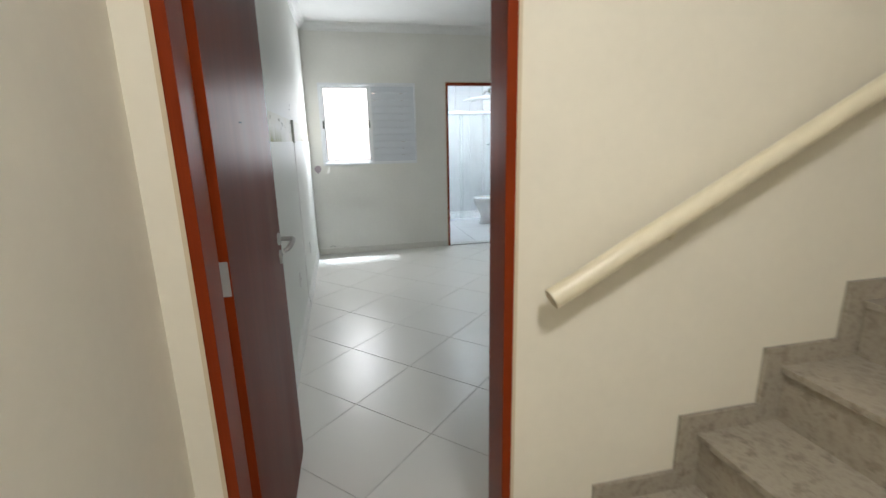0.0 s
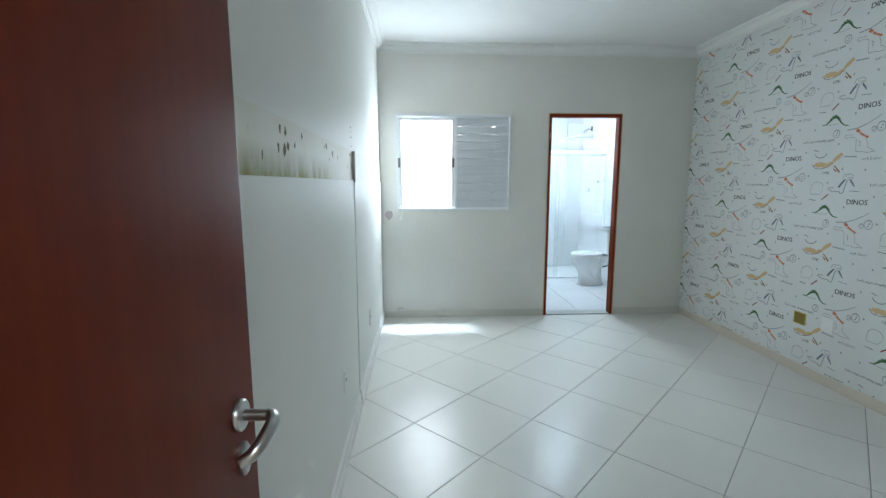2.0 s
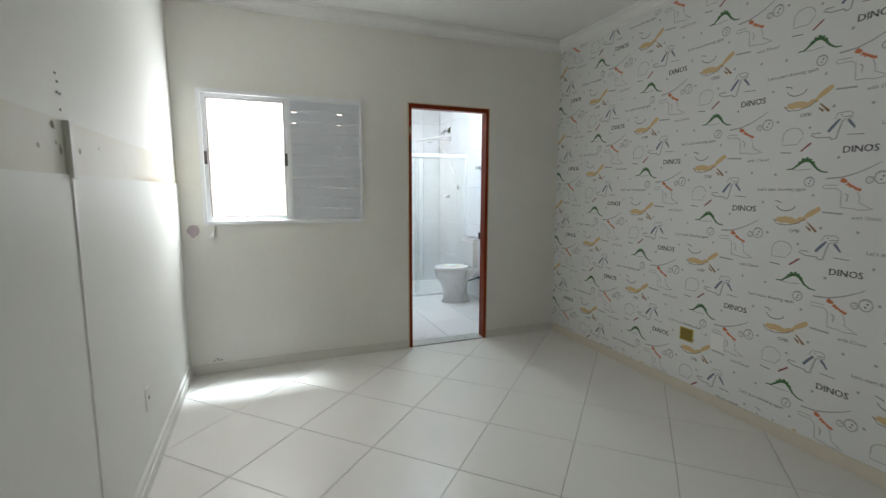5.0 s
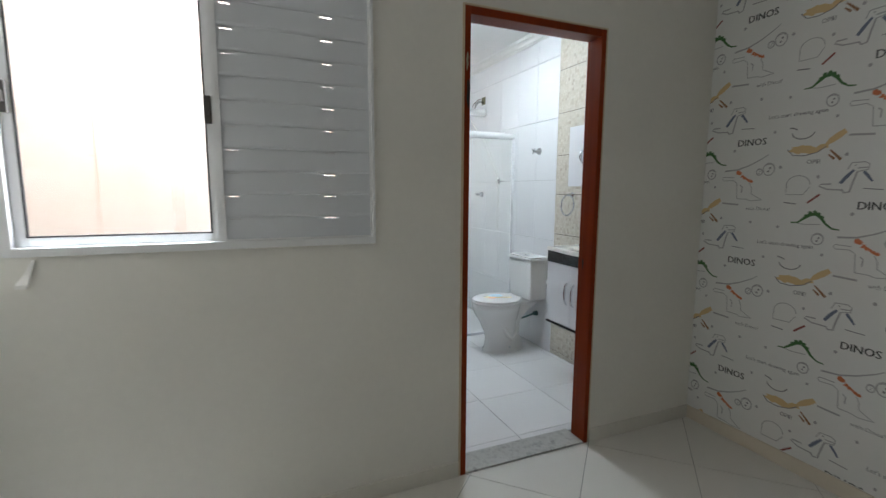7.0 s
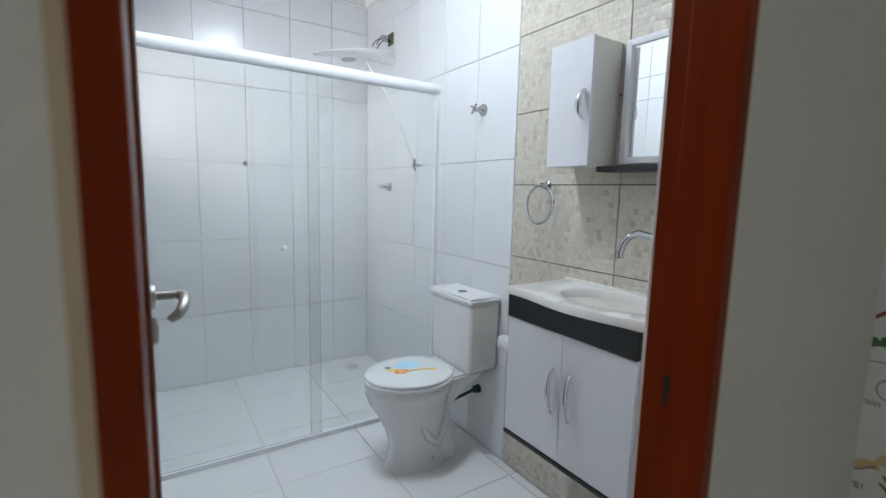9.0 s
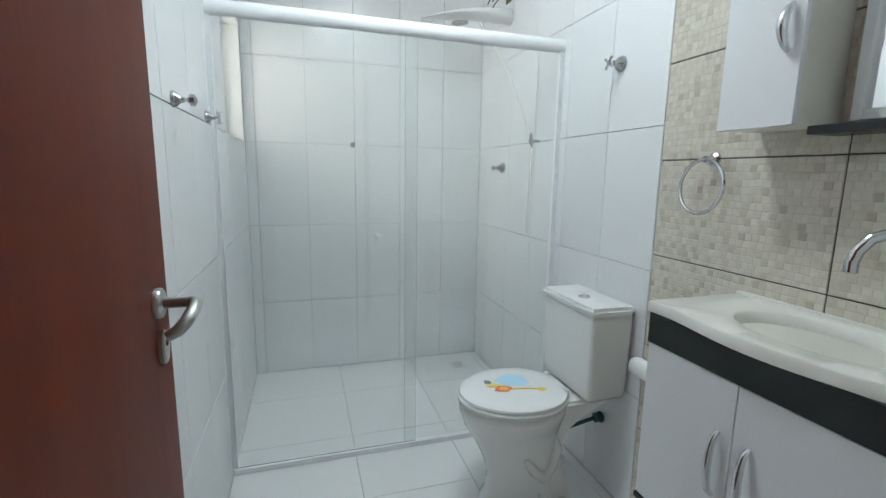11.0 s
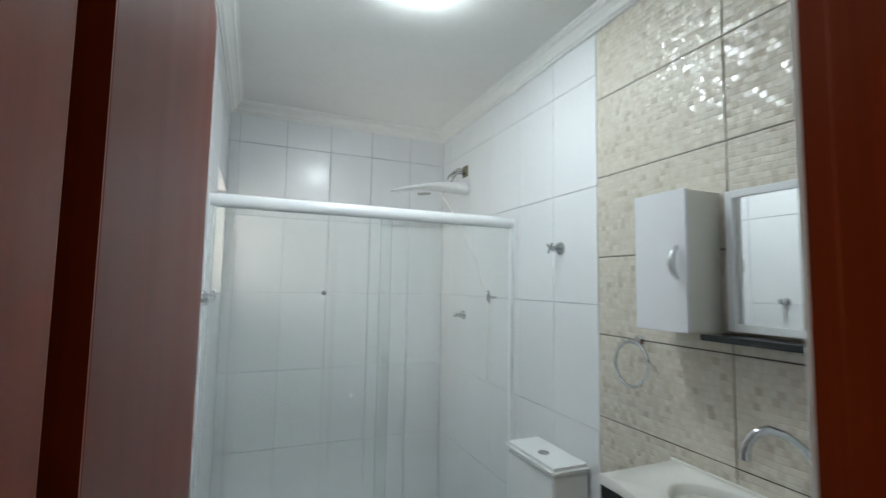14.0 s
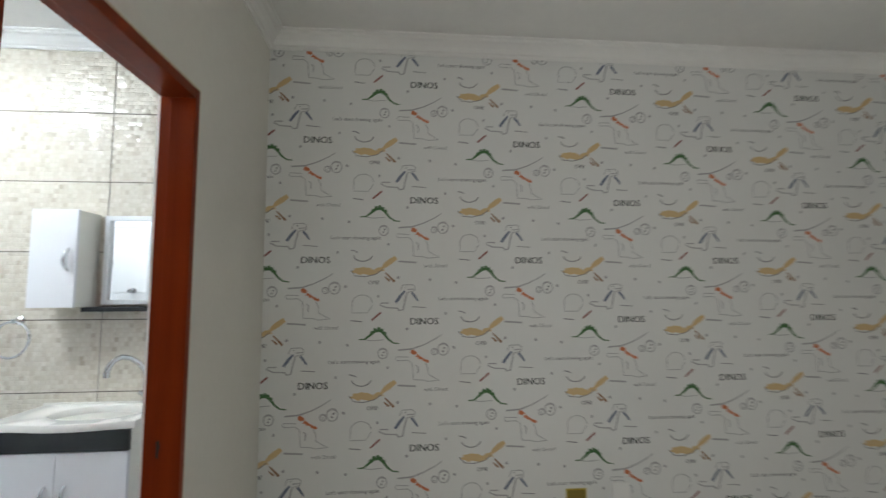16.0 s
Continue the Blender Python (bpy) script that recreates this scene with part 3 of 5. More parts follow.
ceiling_lamp("round warm ceiling lamp, lit, on the landing ceiling", -1.10, -6.3, 2.75, 0.16, (1.0, 0.93, 0.84), 76)

# ---------------------------------------------------------------- landing: stairs and handrail
stairs = thing("staircase", "granite-clad staircase rising along the cream landing wall", "stairs")
RISE, RUN, NOSE = 0.186, 0.2745, -0.940
for k in range(1, 11):
    x, z = NOSE + (k - 1) * RUN, k * RISE
    part("riser", boxes((x + 0.015, x + 0.035, -6.0, HYN - 0.001, z - RISE, z - 0.022)), M_STONE, stairs)
    part("tread", boxes((x, x + RUN + 0.034, -6.0, HYN - 0.001, z - 0.022, z), bevel=0.004), M_STONE, stairs)
    part("wall_skirting", boxes((x - 0.061, x + RUN - 0.062, HYN - 0.016, HYN - 0.0015, z - RISE - 0.05, z + 0.064), bevel=0.002), M_STONE, stairs)
    part("step_core", boxes((x + 0.036, NOSE + 10 * RUN, -5.99, HYN - 0.002, z - RISE, z - 0.0225)), M_HALL, stairs)
rail = thing("handrail", "cream painted round steel handrail on the landing wall", "handrail")
r0, r1 = Vector((-0.915, -4.960, 1.060)), Vector((1.50, -4.960, 2.372))
d = (r1 - r0).normalized()
bm = bmesh.new()
side, up = Vector((0, 1, 0)), d.cross((0, 1, 0))
rings = []
for p, rad in ((r0 + d * 0.08, 0.021), (r0, 0.021), (r0 - d * 0.001, 0.024), (r0, 0.0265), (r1, 0.0265)):
    rings.append([p + (side * math.cos(a) + up * math.sin(a)) * rad for a in (2 * math.pi * k / 20 for k in range(20))])
add_loft(bm, rings)
M_RAIL = painted("cream_metal_paint", (0.74, 0.66, 0.48), 0.35).m
part("rail_tube", bm, M_RAIL, rail, "", True)
part("hollow_end", lathe([(0.0208, 0), (0.0208, 0.001)], r0 + d * 0.012, d, 20), M_HOLE, rail)
for s in (0.37, 1.4, 2.4):
    p = r0 + d * s
    part("bracket", tube([p - Vector((0, 0, 0.026)), p + Vector((0, 0.01, -0.05)), p + Vector((0, 0.069, -0.055))], 0.006, 8), M_RAIL, rail)

# ---------------------------------------------------------------- west wall: cladding, bare mouldy band, cable duct
def mould_mat():
    k = Mat("stained_bare_wall", (0.78, 0.76, 0.68), 0.52, Specular_IOR_Level=0.016)
    z, y = k.axis(2), k.axis(1)
    base = k.ramp(k.noise(7, 5), [(0.3, (0.765, 0.745, 0.65)), (0.7, (0.79, 0.785, 0.72))])
    stain = k.ramp(k.noise(16, 6, (1, 1, 0.6), 0.75), [(0.60, (0, 0, 0)), (0.74, (0.6, 0.6, 0.6))])
    low = k.math('MULTIPLY', k.math('SUBTRACT', 1.530, z), 12.0, True)
    south = k.math('MULTIPLY', k.math('SUBTRACT', -2.3, y), 1.6, True)
    wet = k.math('MULTIPLY', k.math('MULTIPLY', low, k.math('ADD', k.math('MULTIPLY', k.noise(14, 4, (1, 1, 0.4)), 1.9), -0.1, True), True), south)
    north = k.math('MULTIPLY', k.math('ADD', y, 1.25), 2.0, True)
    base = k.mix(k.math('MULTIPLY', north, 0.35), base, (0.68, 0.60, 0.46))
    base = k.mix(k.math('MULTIPLY', k.math('MULTIPLY', north, k.math('MULTIPLY', k.math('SUBTRACT', 1.475, z), 30.0, True)), 0.7), base, (0.32, 0.22, 0.09))
    c = k.mix(wet, base, (0.27, 0.27, 0.075))
    c = k.mix(k.math('MULTIPLY', stain, k.math('ADD', k.math('MULTIPLY', south, 0.55), 0.15)), c, (0.26, 0.20, 0.10))
    k.paint(c)
    return k.bump(k.noise(30, 5), 0.25, 0.003).m


M_MOULD = mould_mat()
M_CLAD = painted("pale_cladding_board", (0.83, 0.84, 0.80), 0.50, 0.02, 0.012).m
structure("wall_band", boxes((XL, XL + 0.0015, STUB_Y, -0.001, 1.44, 1.61)), M_MOULD, "bare yellowish wall band with mould stains", "wall band")
for a, b in ((YS + 0.01, -1.972), (-1.930, -0.001)):
    structure("wall_panel", boxes((XL, XL + 0.010, a, b, 0.108, 1.442), bevel=0.002), M_CLAD, "pale smooth wall board above the baseboard", "wall panel")
rnd = random.Random(4)
for n in range(26):
    y, z = -3.95 + rnd.random() ** 1.2 * 2.4, 1.485 + rnd.random() * 0.10
    r = 0.005 + rnd.random() * 0.009
    bm = bmesh.new()
    pts = [(XL + 0.0022, y + r * (0.5 + 0.9 * rnd.random()) * math.cos(a), z + r * (0.6 + 1.2 * rnd.random()) * math.sin(a)) for a in (2 * math.pi * k / 9 for k in range(9))]
    bm.faces.new([bm.verts.new(p) for p in pts])
    tagged(link("mould_spot", bm, plain("mould_spot", (0.17, 0.155, 0.085), 0.9).m if n == 0 else bpy.data.materials["mould_spot"]), "dark mould spot on the bare wall band", "stain", "mould spots", "")
duct = thing("cable_duct", "thin white plastic cable duct down the wall", "cable duct")
part("channel", boxes((XL, XL + 0.014, -1.962, -1.940, 0.03, 1.60), bevel=0.002), M_CROWN, duct)
part("channel_stub", boxes((XL + 0.002, XL + 0.020, -1.966, -1.936, 1.43, 1.61), bevel=0.002), painted("grey_duct", (0.56, 0.57, 0.50), 0.6).m, duct, "grimy upper end of the duct")
for y, z, tilt in ((-2.50, 0.435, 4), (-1.29, 0.40, -6)):
    plate = thing("blank_plate", "white torn-out socket patch on the wall board", "socket plate", "socket plates")
    part("cover", boxes((XL + 0.010, XL + 0.017, y - 0.035, y + 0.035, z - 0.055, z + 0.055), bevel=0.002), M_CROWN, plate)
    part("hole", lathe([(0.009, 0), (0.009, 0.001)], (XL + 0.0172, y + 0.005, z), (1, 0, 0), 12), M_HOLE, plate)

# small things on the window wall
patch = bmesh.new()
pts = [(-1.665 + 0.042 * math.cos(a) * (0.8 + 0.3 * rnd.random()), -0.0025, 1.100 + 0.050 * math.sin(a) * (0.8 + 0.3 * rnd.random())) for a in (2 * math.pi * k / 16 for k in range(16))]
patch.faces.new([patch.verts.new(p) for p in pts])
tagged(link("plaster_patch", patch, painted("mauve_patch", (0.45, 0.37, 0.40), 0.9).m), "mauve stained plaster patch under the window corner", "stain")
bm = add_loft(bmesh.new(), [[(-1.520 + dx, -0.004 - 0.02 * t + dy, 1.128 - 0.085 * t) for dx, dy in ((-w, 0), (w, 0), (w, -w), (-w, -w))] for t, w in ((0.0, 0.004), (0.5, 0.008), (0.85, 0.016), (1.0, 0.014))])
for v in bm.verts:
    v.co.x -= (1.128 - v.co.z) * 0.35
tagged(link("blind_cord_end", bm, M_CROWN), "small white plastic cord end under the window", "cord end")
for dx, dz in ((0, 0), (0.016, 0.010), (0.030, -0.002), (0.045, 0.001), (-0.012, -0.006)):
    tagged(link("drill_hole", lathe([(0.0045, 0), (0.0045, 0.001)], (-1.575 + dx, -0.0006, 0.098 + dz), (0, -1, 0), 10), M_HOLE), "small dark drill hole above the skirting", "hole", "drill holes")

def ragged(name, n, centre, ru, rv, u, v, seed, material, label, category, group=""):
    """A flat ragged patch lying on a surface."""
    g = random.Random(seed)
    c, u, v = Vector(centre), Vector(u), Vector(v)
    bm = bmesh.new()
    bm.faces.new([bm.verts.new(c + u * ru * math.cos(a) * (0.55 + 0.6 * g.random()) + v * rv * math.sin(a) * (0.55 + 0.6 * g.random())) for a in (2 * math.pi * k / n for k in range(n))])
    return tagged(link(name, bm, material), label, category, group)


for y, z in ((-1.985, 1.745), (-1.975, 1.722), (-1.982, 1.690), (-1.962, 1.688), (-1.970, 1.640)):
    tagged(link("drill_hole", lathe([(0.0045, 0), (0.0045, 0.001)], (XL + 0.0016, y, z), (1, 0, 0), 10), M_HOLE), "small dark drill hole above the cable duct", "hole", "drill holes")
ragged("rust_stain", 14, (XL + 0.0024, -3.74, 1.535), 0.012, 0.020, (0, 1, 0), (0, 0, 1), 3, painted("rust_stain", (0.45, 0.27, 0.10), 0.8, 0.15).m, "orange-brown rust stain on the bare wall band", "stain")
M_WORN = painted("worn_blackened_wood", (0.030, 0.022, 0.015), 0.7, 0.3).m
M_CHIP = painted("chipped_varnish", (0.42, 0.34, 0.22), 0.8, 0.2).m
JX = DX0 + 0.0266
ragged("worn_patch", 18, (JX, 0.045, 1.80), 0.022, 0.085, (0, 1, 0), (0, 0, 1), 5, M_WORN, "blackened worn patch on the red-brown jamb", "wear", "worn patches")
ragged("worn_patch", 14, (JX, 0.050, 1.93), 0.012, 0.060, (0, 1, 0), (0, 0, 1), 8, M_CHIP, "pale chipped varnish on the red-brown jamb", "wear", "worn patches")
FX = DX0 + 0.017
ragged("worn_patch", 18, (FX, -0.0064, 1.775), 0.009, 0.075, (1, 0, 0), (0, 0, 1), 17, M_WORN, "blackened worn patch on the red-brown jamb", "wear", "worn patches")
ragged("worn_patch", 14, (FX - 0.006, -0.0064, 1.905), 0.006, 0.045, (1, 0, 0), (0, 0, 1), 21, M_CHIP, "pale chipped varnish on the red-brown jamb", "wear", "worn patches")
ragged("worn_patch", 14, (JX, 0.058, 0.95), 0.010, 0.050, (0, 1, 0), (0, 0, 1), 11, M_WORN, "blackened worn patch on the red-brown jamb", "wear", "worn patches")
ragged("worn_patch", 14, (DX1 - 0.0266, 0.062, 0.98), 0.007, 0.034, (0, 1, 0), (0, 0, 1), 13, M_WORN, "blackened worn patch on the red-brown jamb", "wear", "worn patches")

# ---------------------------------------------------------------- wallpaper with a printed dinosaur pattern
PAPER_X = XR - 0.0015
structure("wallpaper", boxes((PAPER_X, XR, STUB_Y, -0.001, 0.0755, ZC - 0.083)), painted("white_wallpaper", (0.745, 0.75, 0.73), 0.55, 0.03).m, "white children's wallpaper with small dinosaurs and words", "wallpaper")
INKS = [plain("ink_" + n, c, 0.6).m for n, c in (("black", (0.055, 0.06, 0.06)), ("green", (0.055, 0.15, 0.045)), ("red", (0.58, 0.18, 0.075)), ("ochre", (0.64, 0.475, 0.24)),
                                                ("navy", (0.15, 0.18, 0.25)), ("grey", (0.22, 0.22, 0.23)), ("brown", (0.28, 0.15, 0.07)), ("faint", (0.385, 0.385, 0.39)), ("wine", (0.25, 0.06, 0.05)))]
BLACK, GREEN, RED, OCHRE, NAVY, GREY, BROWN, FAINT, WINE = range(9)


def stroke(bm, ink, pts, width, layer=0):
    """A flat brush line; width may be one number or one a point."""
    n = len(pts)
    ws = [1.25 * q for q in (width if isinstance(width, (list, tuple)) else [width] * n)]
    lo, hi = [], []
    for i, (u, v) in enumerate(pts):
        (ua, va), (ub, vb) = pts[max(i - 1, 0)], pts[min(i + 1, n - 1)]
        d = math.hypot(ub - ua, vb - va) or 1
        nu, nv = -(vb - va) / d * ws[i] / 2, (ub - ua) / d * ws[i] / 2
        lo.append(bm.verts.new((-0.0002 * layer, -(u - nu), v - nv)))
        hi.append(bm.verts.new((-0.0002 * layer, -(u + nu), v + nv)))
    for i in range(n - 1):
        bm.faces.new((lo[i], lo[i + 1], hi[i + 1], hi[i])).material_index = ink


def blob(bm, ink, u, v, ru, rv, layer=0, n=12, wob=0.0, seed=1):
    g = random.Random(seed)
    bm.faces.new([bm.verts.new((-0.0002 * layer, -(u + ru * math.cos(a) * (1 + wob * (g.random() - 0.5))), v + rv * math.sin(a) * (1 + wob * (g.random() - 0.5))))
                  for a in (2 * math.pi * k / n for k in range(n))]).material_index = ink


def ring_line(bm, ink, u, v, ru, rv, width, layer=0, a0=0, a1=360):
    stroke(bm, ink, [(u + ru * math.cos(radians(a)), v + rv * math.sin(radians(a))) for a in np.linspace(a0, a1, 17)], width, layer)


def words(text, size):
    """A flat mesh of lettering, as lists of points and faces."""
    curve = bpy.data.curves.new("lettering", 'FONT')
    curve.body, curve.size, curve.align_x, curve.align_y, curve.resolution_u = text, size, 'CENTER', 'CENTER', 2
    ob = bpy.data.objects.new("lettering", curve)
    me = bpy.data.meshes.new_from_object(ob)
    out = [tuple(v.co[:2]) for v in me.vertices], [tuple(p.vertices) for p in me.polygons]
    bpy.data.meshes.remove(me), bpy.data.objects.remove(ob), bpy.data.curves.remove(curve)
    return out


def write(bm, ink, text, u, v, size, layer=0, bold=0.0):
    pts, faces = words(text, size)
    for k in range(2 if bold else 1):
        vs = [bm.verts.new((-0.0002 * layer - 0.0001 * k, -(u + x + k * bold), v + y)) for x, y in pts]
        for f in faces:
            bm.faces.new([vs[i] for i in f]).material_index = ink


def dinosaur_cell():
    bm = bmesh.new()
    write(bm, BLACK, "DINOS", 0, 0, 0.048, 2, 0.0022)
    # long-backed dinosaur: toothed green back over a thin body line
    back = [(-0.305, -0.072), (-0.275, -0.070), (-0.250, -0.050), (-0.225, -0.030), (-0.200, -0.028), (-0.180, -0.045), (-0.160, -0.072), (-0.135, -0.090), (-0.105, -0.094)]
    back = [(u - 0.018, v - 0.014) for u, v in back]
    stroke(bm, GREEN, back, [0.004, 0.006, 0.010, 0.013, 0.013, 0.011, 0.008, 0.006, 0.004], 2)
    for u, v in ((-0.243, -0.036), (-0.226, -0.022), (-0.207, -0.018), (-0.190, -0.027), (-0.176, -0.040)):
        blob(bm, GREEN, u - 0.018, v - 0.014, 0.008, 0.007, 3 - u * 12, 8, 0.5, int(-u * 1000))
    stroke(bm, FAINT, [(-0.31, -0.085), (-0.26, -0.092), (-0.20, -0.088)], 0.003)
    stroke(bm, FAINT, [(-0.13, -0.140), (-0.06, -0.135), (0.0, -0.115), (0.06, -0.085), (0.09, -0.065)], [0.007, 0.006, 0.005, 0.004, 0.003])
    # red-maned dinosaur
    for i in range(7):
        u, v = -0.058 + i * 0.0125, -0.158 - i * 0.0065 + (0.010 if i < 2 else 0)
        blob(bm, RED, u, v, 0.013 if i < 2 else 0.009, 0.013 if i < 2 else 0.008, 2 + i * 0.5, 7, 0.9, i + 3)
    stroke(bm, FAINT, [(-0.075, -0.175), (-0.135, -0.172), (-0.140, -0.182), (-0.132, -0.192), (-0.080, -0.190), (-0.058, -0.205), (-0.052, -0.285), (-0.035, -0.288)], 0.0030, 1)
    stroke(bm, FAINT, [(0.008, -0.205), (0.020, -0.230), (0.022, -0.260), (0.060, -0.282), (0.078, -0.290), (0.020, -0.296), (-0.005, -0.288), (-0.052, -0.286)], 0.0030, 1)
    stroke(bm, FAINT, [(-0.040, -0.215), (-0.028, -0.225), (-0.030, -0.255)], 0.0042, 1)
    # hatchlings
    for u, v, r in ((0.052, -0.150, 0.016), (0.097, -0.138, 0.030), (-0.205, -0.155, 0.026)):
        ring_line(bm, FAINT, u, v, r * 0.9, r, 0.0042, 1)
        blob(bm, GREY, u - r * 0.05, v - r * 0.35, r * 0.18, r * 0.18, 2, 7)
        blob(bm, GREY, u + r * 0.2, v + r * 0.2, r * 0.18, r * 0.18, 2, 7)
        ring_line(bm, FAINT, u, v + r * 0.55, r * 0.55, r * 0.25, 0.003, 1, 0, 180)
    # standing dinosaur with a navy back
    stroke(bm, NAVY, [(-0.142, -0.520), (-0.122, -0.492), (-0.097, -0.462)], [0.011, 0.012, 0.008], 2)
    stroke(bm, NAVY, [(-0.062, -0.470), (-0.044, -0.492), (-0.030, -0.512)], [0.010, 0.009, 0.006], 2)
    stroke(bm, FAINT, [(-0.120, -0.460), (-0.108, -0.432), (-0.060, -0.430), (-0.045, -0.440), (-0.048, -0.462), (-0.085, -0.470)], 0.0036, 1)
    stroke(bm, FAINT, [(-0.085, -0.470), (-0.098, -0.520), (-0.105, -0.556), (-0.125, -0.560), (-0.135, -0.545)], 0.006, 1)
    stroke(bm, FAINT, [(-0.135, -0.548), (-0.190, -0.545), (-0.222, -0.530), (-0.215, -0.522), (-0.175, -0.522)], 0.005, 1)
    stroke(bm, FAINT, [(-0.085, -0.455), (-0.050, -0.453)], 0.0042, 1)
    blob(bm, BLACK, -0.092, -0.443, 0.003, 0.003, 2, 6)
    write(bm, GREY, "with Dinos!", 0.060, -0.335, 0.026, 1)
    write(bm, GREY, "Let's start drawing again", 0.200, -0.502, 0.026, 1, 0.0008)
    stroke(bm, FAINT, [(-0.130, -0.312), (-0.040, -0.318)], 0.007)
    # ochre long-neck
    blob(bm, OCHRE, 0.228, -0.052, 0.048, 0.019, 1, 18, 0.6, 5)
    blob(bm, OCHRE, 0.278, -0.060, 0.034, 0.014, 1.6, 14, 0.6, 6)
    blob(bm, OCHRE, 0.318, -0.046, 0.026, 0.012, 2.2, 12, 0.6, 7)
    stroke(bm, GREY, [(0.175, -0.050), (0.200, -0.078), (0.250, -0.082), (0.300, -0.070), (0.335, -0.045)], 0.0034, 3.4)
    stroke(bm, OCHRE, [(0.330, -0.040), (0.350, -0.022), (0.375, -0.004), (0.402, 0.016)], [0.007, 0.020, 0.023, 0.017], 2.8)
    ring_line(bm, GREY, 0.235, 0.030, 0.048, 0.034, 0.004, 1, 190, 350)
    stroke(bm, GREY, [(0.175, 0.052), (0.195, 0.048), (0.210, 0.040)], 0.004, 1)
    write(bm, GREY, "OPS!", 0.290, -0.112, 0.028, 1, 0.0008)
    stroke(bm, BROWN, [(0.350, -0.062), (0.395, -0.108)], [0.005, 0.010], 2)
    stroke(bm, BROWN, [(0.345, -0.082), (0.370, -0.104)], [0.004, 0.009], 2)
    stroke(bm, WINE, [(-0.262, 0.008), (-0.215, 0.048)], 0.007, 2)
    # sleeping dinosaurs in thin grey line, dots and eggs
    ring_line(bm, FAINT, 0.235, -0.215, 0.050, 0.042, 0.003, 0, 0, 200)
    stroke(bm, FAINT, [(0.185, -0.225), (0.185, -0.262), (0.260, -0.262), (0.285, -0.225)], 0.003)
    stroke(bm, GREY, [(0.180, -0.300), (0.235, -0.306)], 0.004)
    stroke(bm, GREY, [(-0.060, 0.075), (0.010, 0.070)], 0.003)
    for i, (u, v) in enumerate(((-0.085, -0.035), (0.110, 0.040), (0.150, -0.130), (-0.180, -0.225), (0.165, -0.420), (-0.130, -0.395), (0.030, -0.405), (-0.240, -0.420), (0.315, -0.180))):
        blob(bm, FAINT, u, v, 0.007, 0.008, 0, 8, 0.5, i)
    return bm


cell_mesh = None
paper = bpy.data.objects["wallpaper"]
CY, CZ, PU, PV = -0.250, 2.223, 0.5435, 0.616
for c in range(-1, 8):
    for r in range(-2, 5):
        y, z = CY - PU * c, CZ - PV * r + (PV / 2 if c % 2 else 0)
        if y + 0.31 < STUB_Y or y - 0.41 > 0 or z + 0.08 < 0.08 or z - 0.57 > ZC - 0.09:
            continue
        whole = y + 0.32 < -0.002 and y - 0.42 > STUB_Y and z + 0.09 < ZC - 0.09 and z - 0.58 > 0.08
        if whole and cell_mesh:
            ob = new("printed_pattern", cell_mesh)
        else:
            bm = dinosaur_cell()
            if not whole:
                for co, no in (((0, -0.002 - y, 0), (0, 1, 0)), ((0, STUB_Y - y, 0), (0, -1, 0)), ((0, 0, ZC - 0.086 - z), (0, 0, 1)), ((0, 0, 0.078 - z), (0, 0, -1))):
                    bmesh.ops.bisect_plane(bm, geom=bm.verts[:] + bm.edges[:] + bm.faces[:], plane_co=co, plane_no=no, clear_outer=True)
            if not bm.faces:
                bm.free()
                continue
            me = bpy.data.meshes.new("printed_pattern")
            bm.to_mesh(me)
            bm.free()
            for ink in INKS:
                me.materials.append(ink)
            if whole:
                cell_mesh = me
            ob = new("printed_pattern", me)
        ob.parent = paper
        ob.matrix_local = Matrix.Translation((PAPER_X - 0.0006, y, z))
box = thing("junction_box", "open yellow plastic junction box sunk in the wallpapered wall", "junction box")
bm = boxes((XR - 0.006, XR + 0.03, -1.610, -1.604, 0.372, 0.462), (XR - 0.006, XR + 0.03, -1.512, -1.506, 0.372, 0.462), (XR - 0.006, XR + 0.03, -1.604, -1.512, 0.372, 0.378), (XR - 0.006, XR + 0.03, -1.604, -1.512, 0.456, 0.462))
M_YELLOW = painted("yellow_plastic", (0.45, 0.34, 0.03), 0.5).m
part("rim", bm, M_YELLOW, box)
# the back lies flat; the shade of its depth is in the darker yellow
part("back", boxes((XR - 0.0045, XR - 0.003, -1.604, -1.512, 0.378, 0.456)), painted("shadowed_yellow_plastic", (0.22, 0.16, 0.02), 0.6).m, box, "yellow inside of the box, darkened for shade")
plate = thing("blank_plate", "white blank socket plate on the wallpaper", "socket plate", "socket plates")
part("cover", boxes((XR - 0.010, XR - 0.003, -1.835, -1.745, 0.385, 0.485), bevel=0.003), M_CROWN, plate)

# ---------------------------------------------------------------- shower
M_WHITE_ALU = painted("white_powder_coat", (0.82, 0.83, 0.84), 0.25, 0.01).m
shower = thing("shower_screen", "clear glass shower screen with white rails", "shower screen")
YB = 1.880
bar = add_loft(bmesh.new(), [[(x, YB + 0.020 * math.cos(a), 1.856 + 0.030 * math.sin(a)) for a in (2 * math.pi * k / 20 for k in range(20))] for x in (BX0 + 0.0, BX1 - 0.0)])
part("top_rail", bar, M_WHITE_ALU, shower, "white rounded aluminium top rail", True)
part("wall_profile", boxes((BX1 - 0.022, BX1, YB - 0.012, YB + 0.018, 0.03, 1.83), bevel=0.002), M_WHITE_ALU, shower)
part("wall_profile", boxes((BX0, BX0 + 0.018, YB - 0.012, YB + 0.018, 0.03, 1.83), bevel=0.002), M_WHITE_ALU, shower)
part("floor_track", boxes((BX0, BX1, YB - 0.020, YB + 0.020, 0.0, 0.026), bevel=0.004), M_WHITE_ALU, shower, "white floor track")
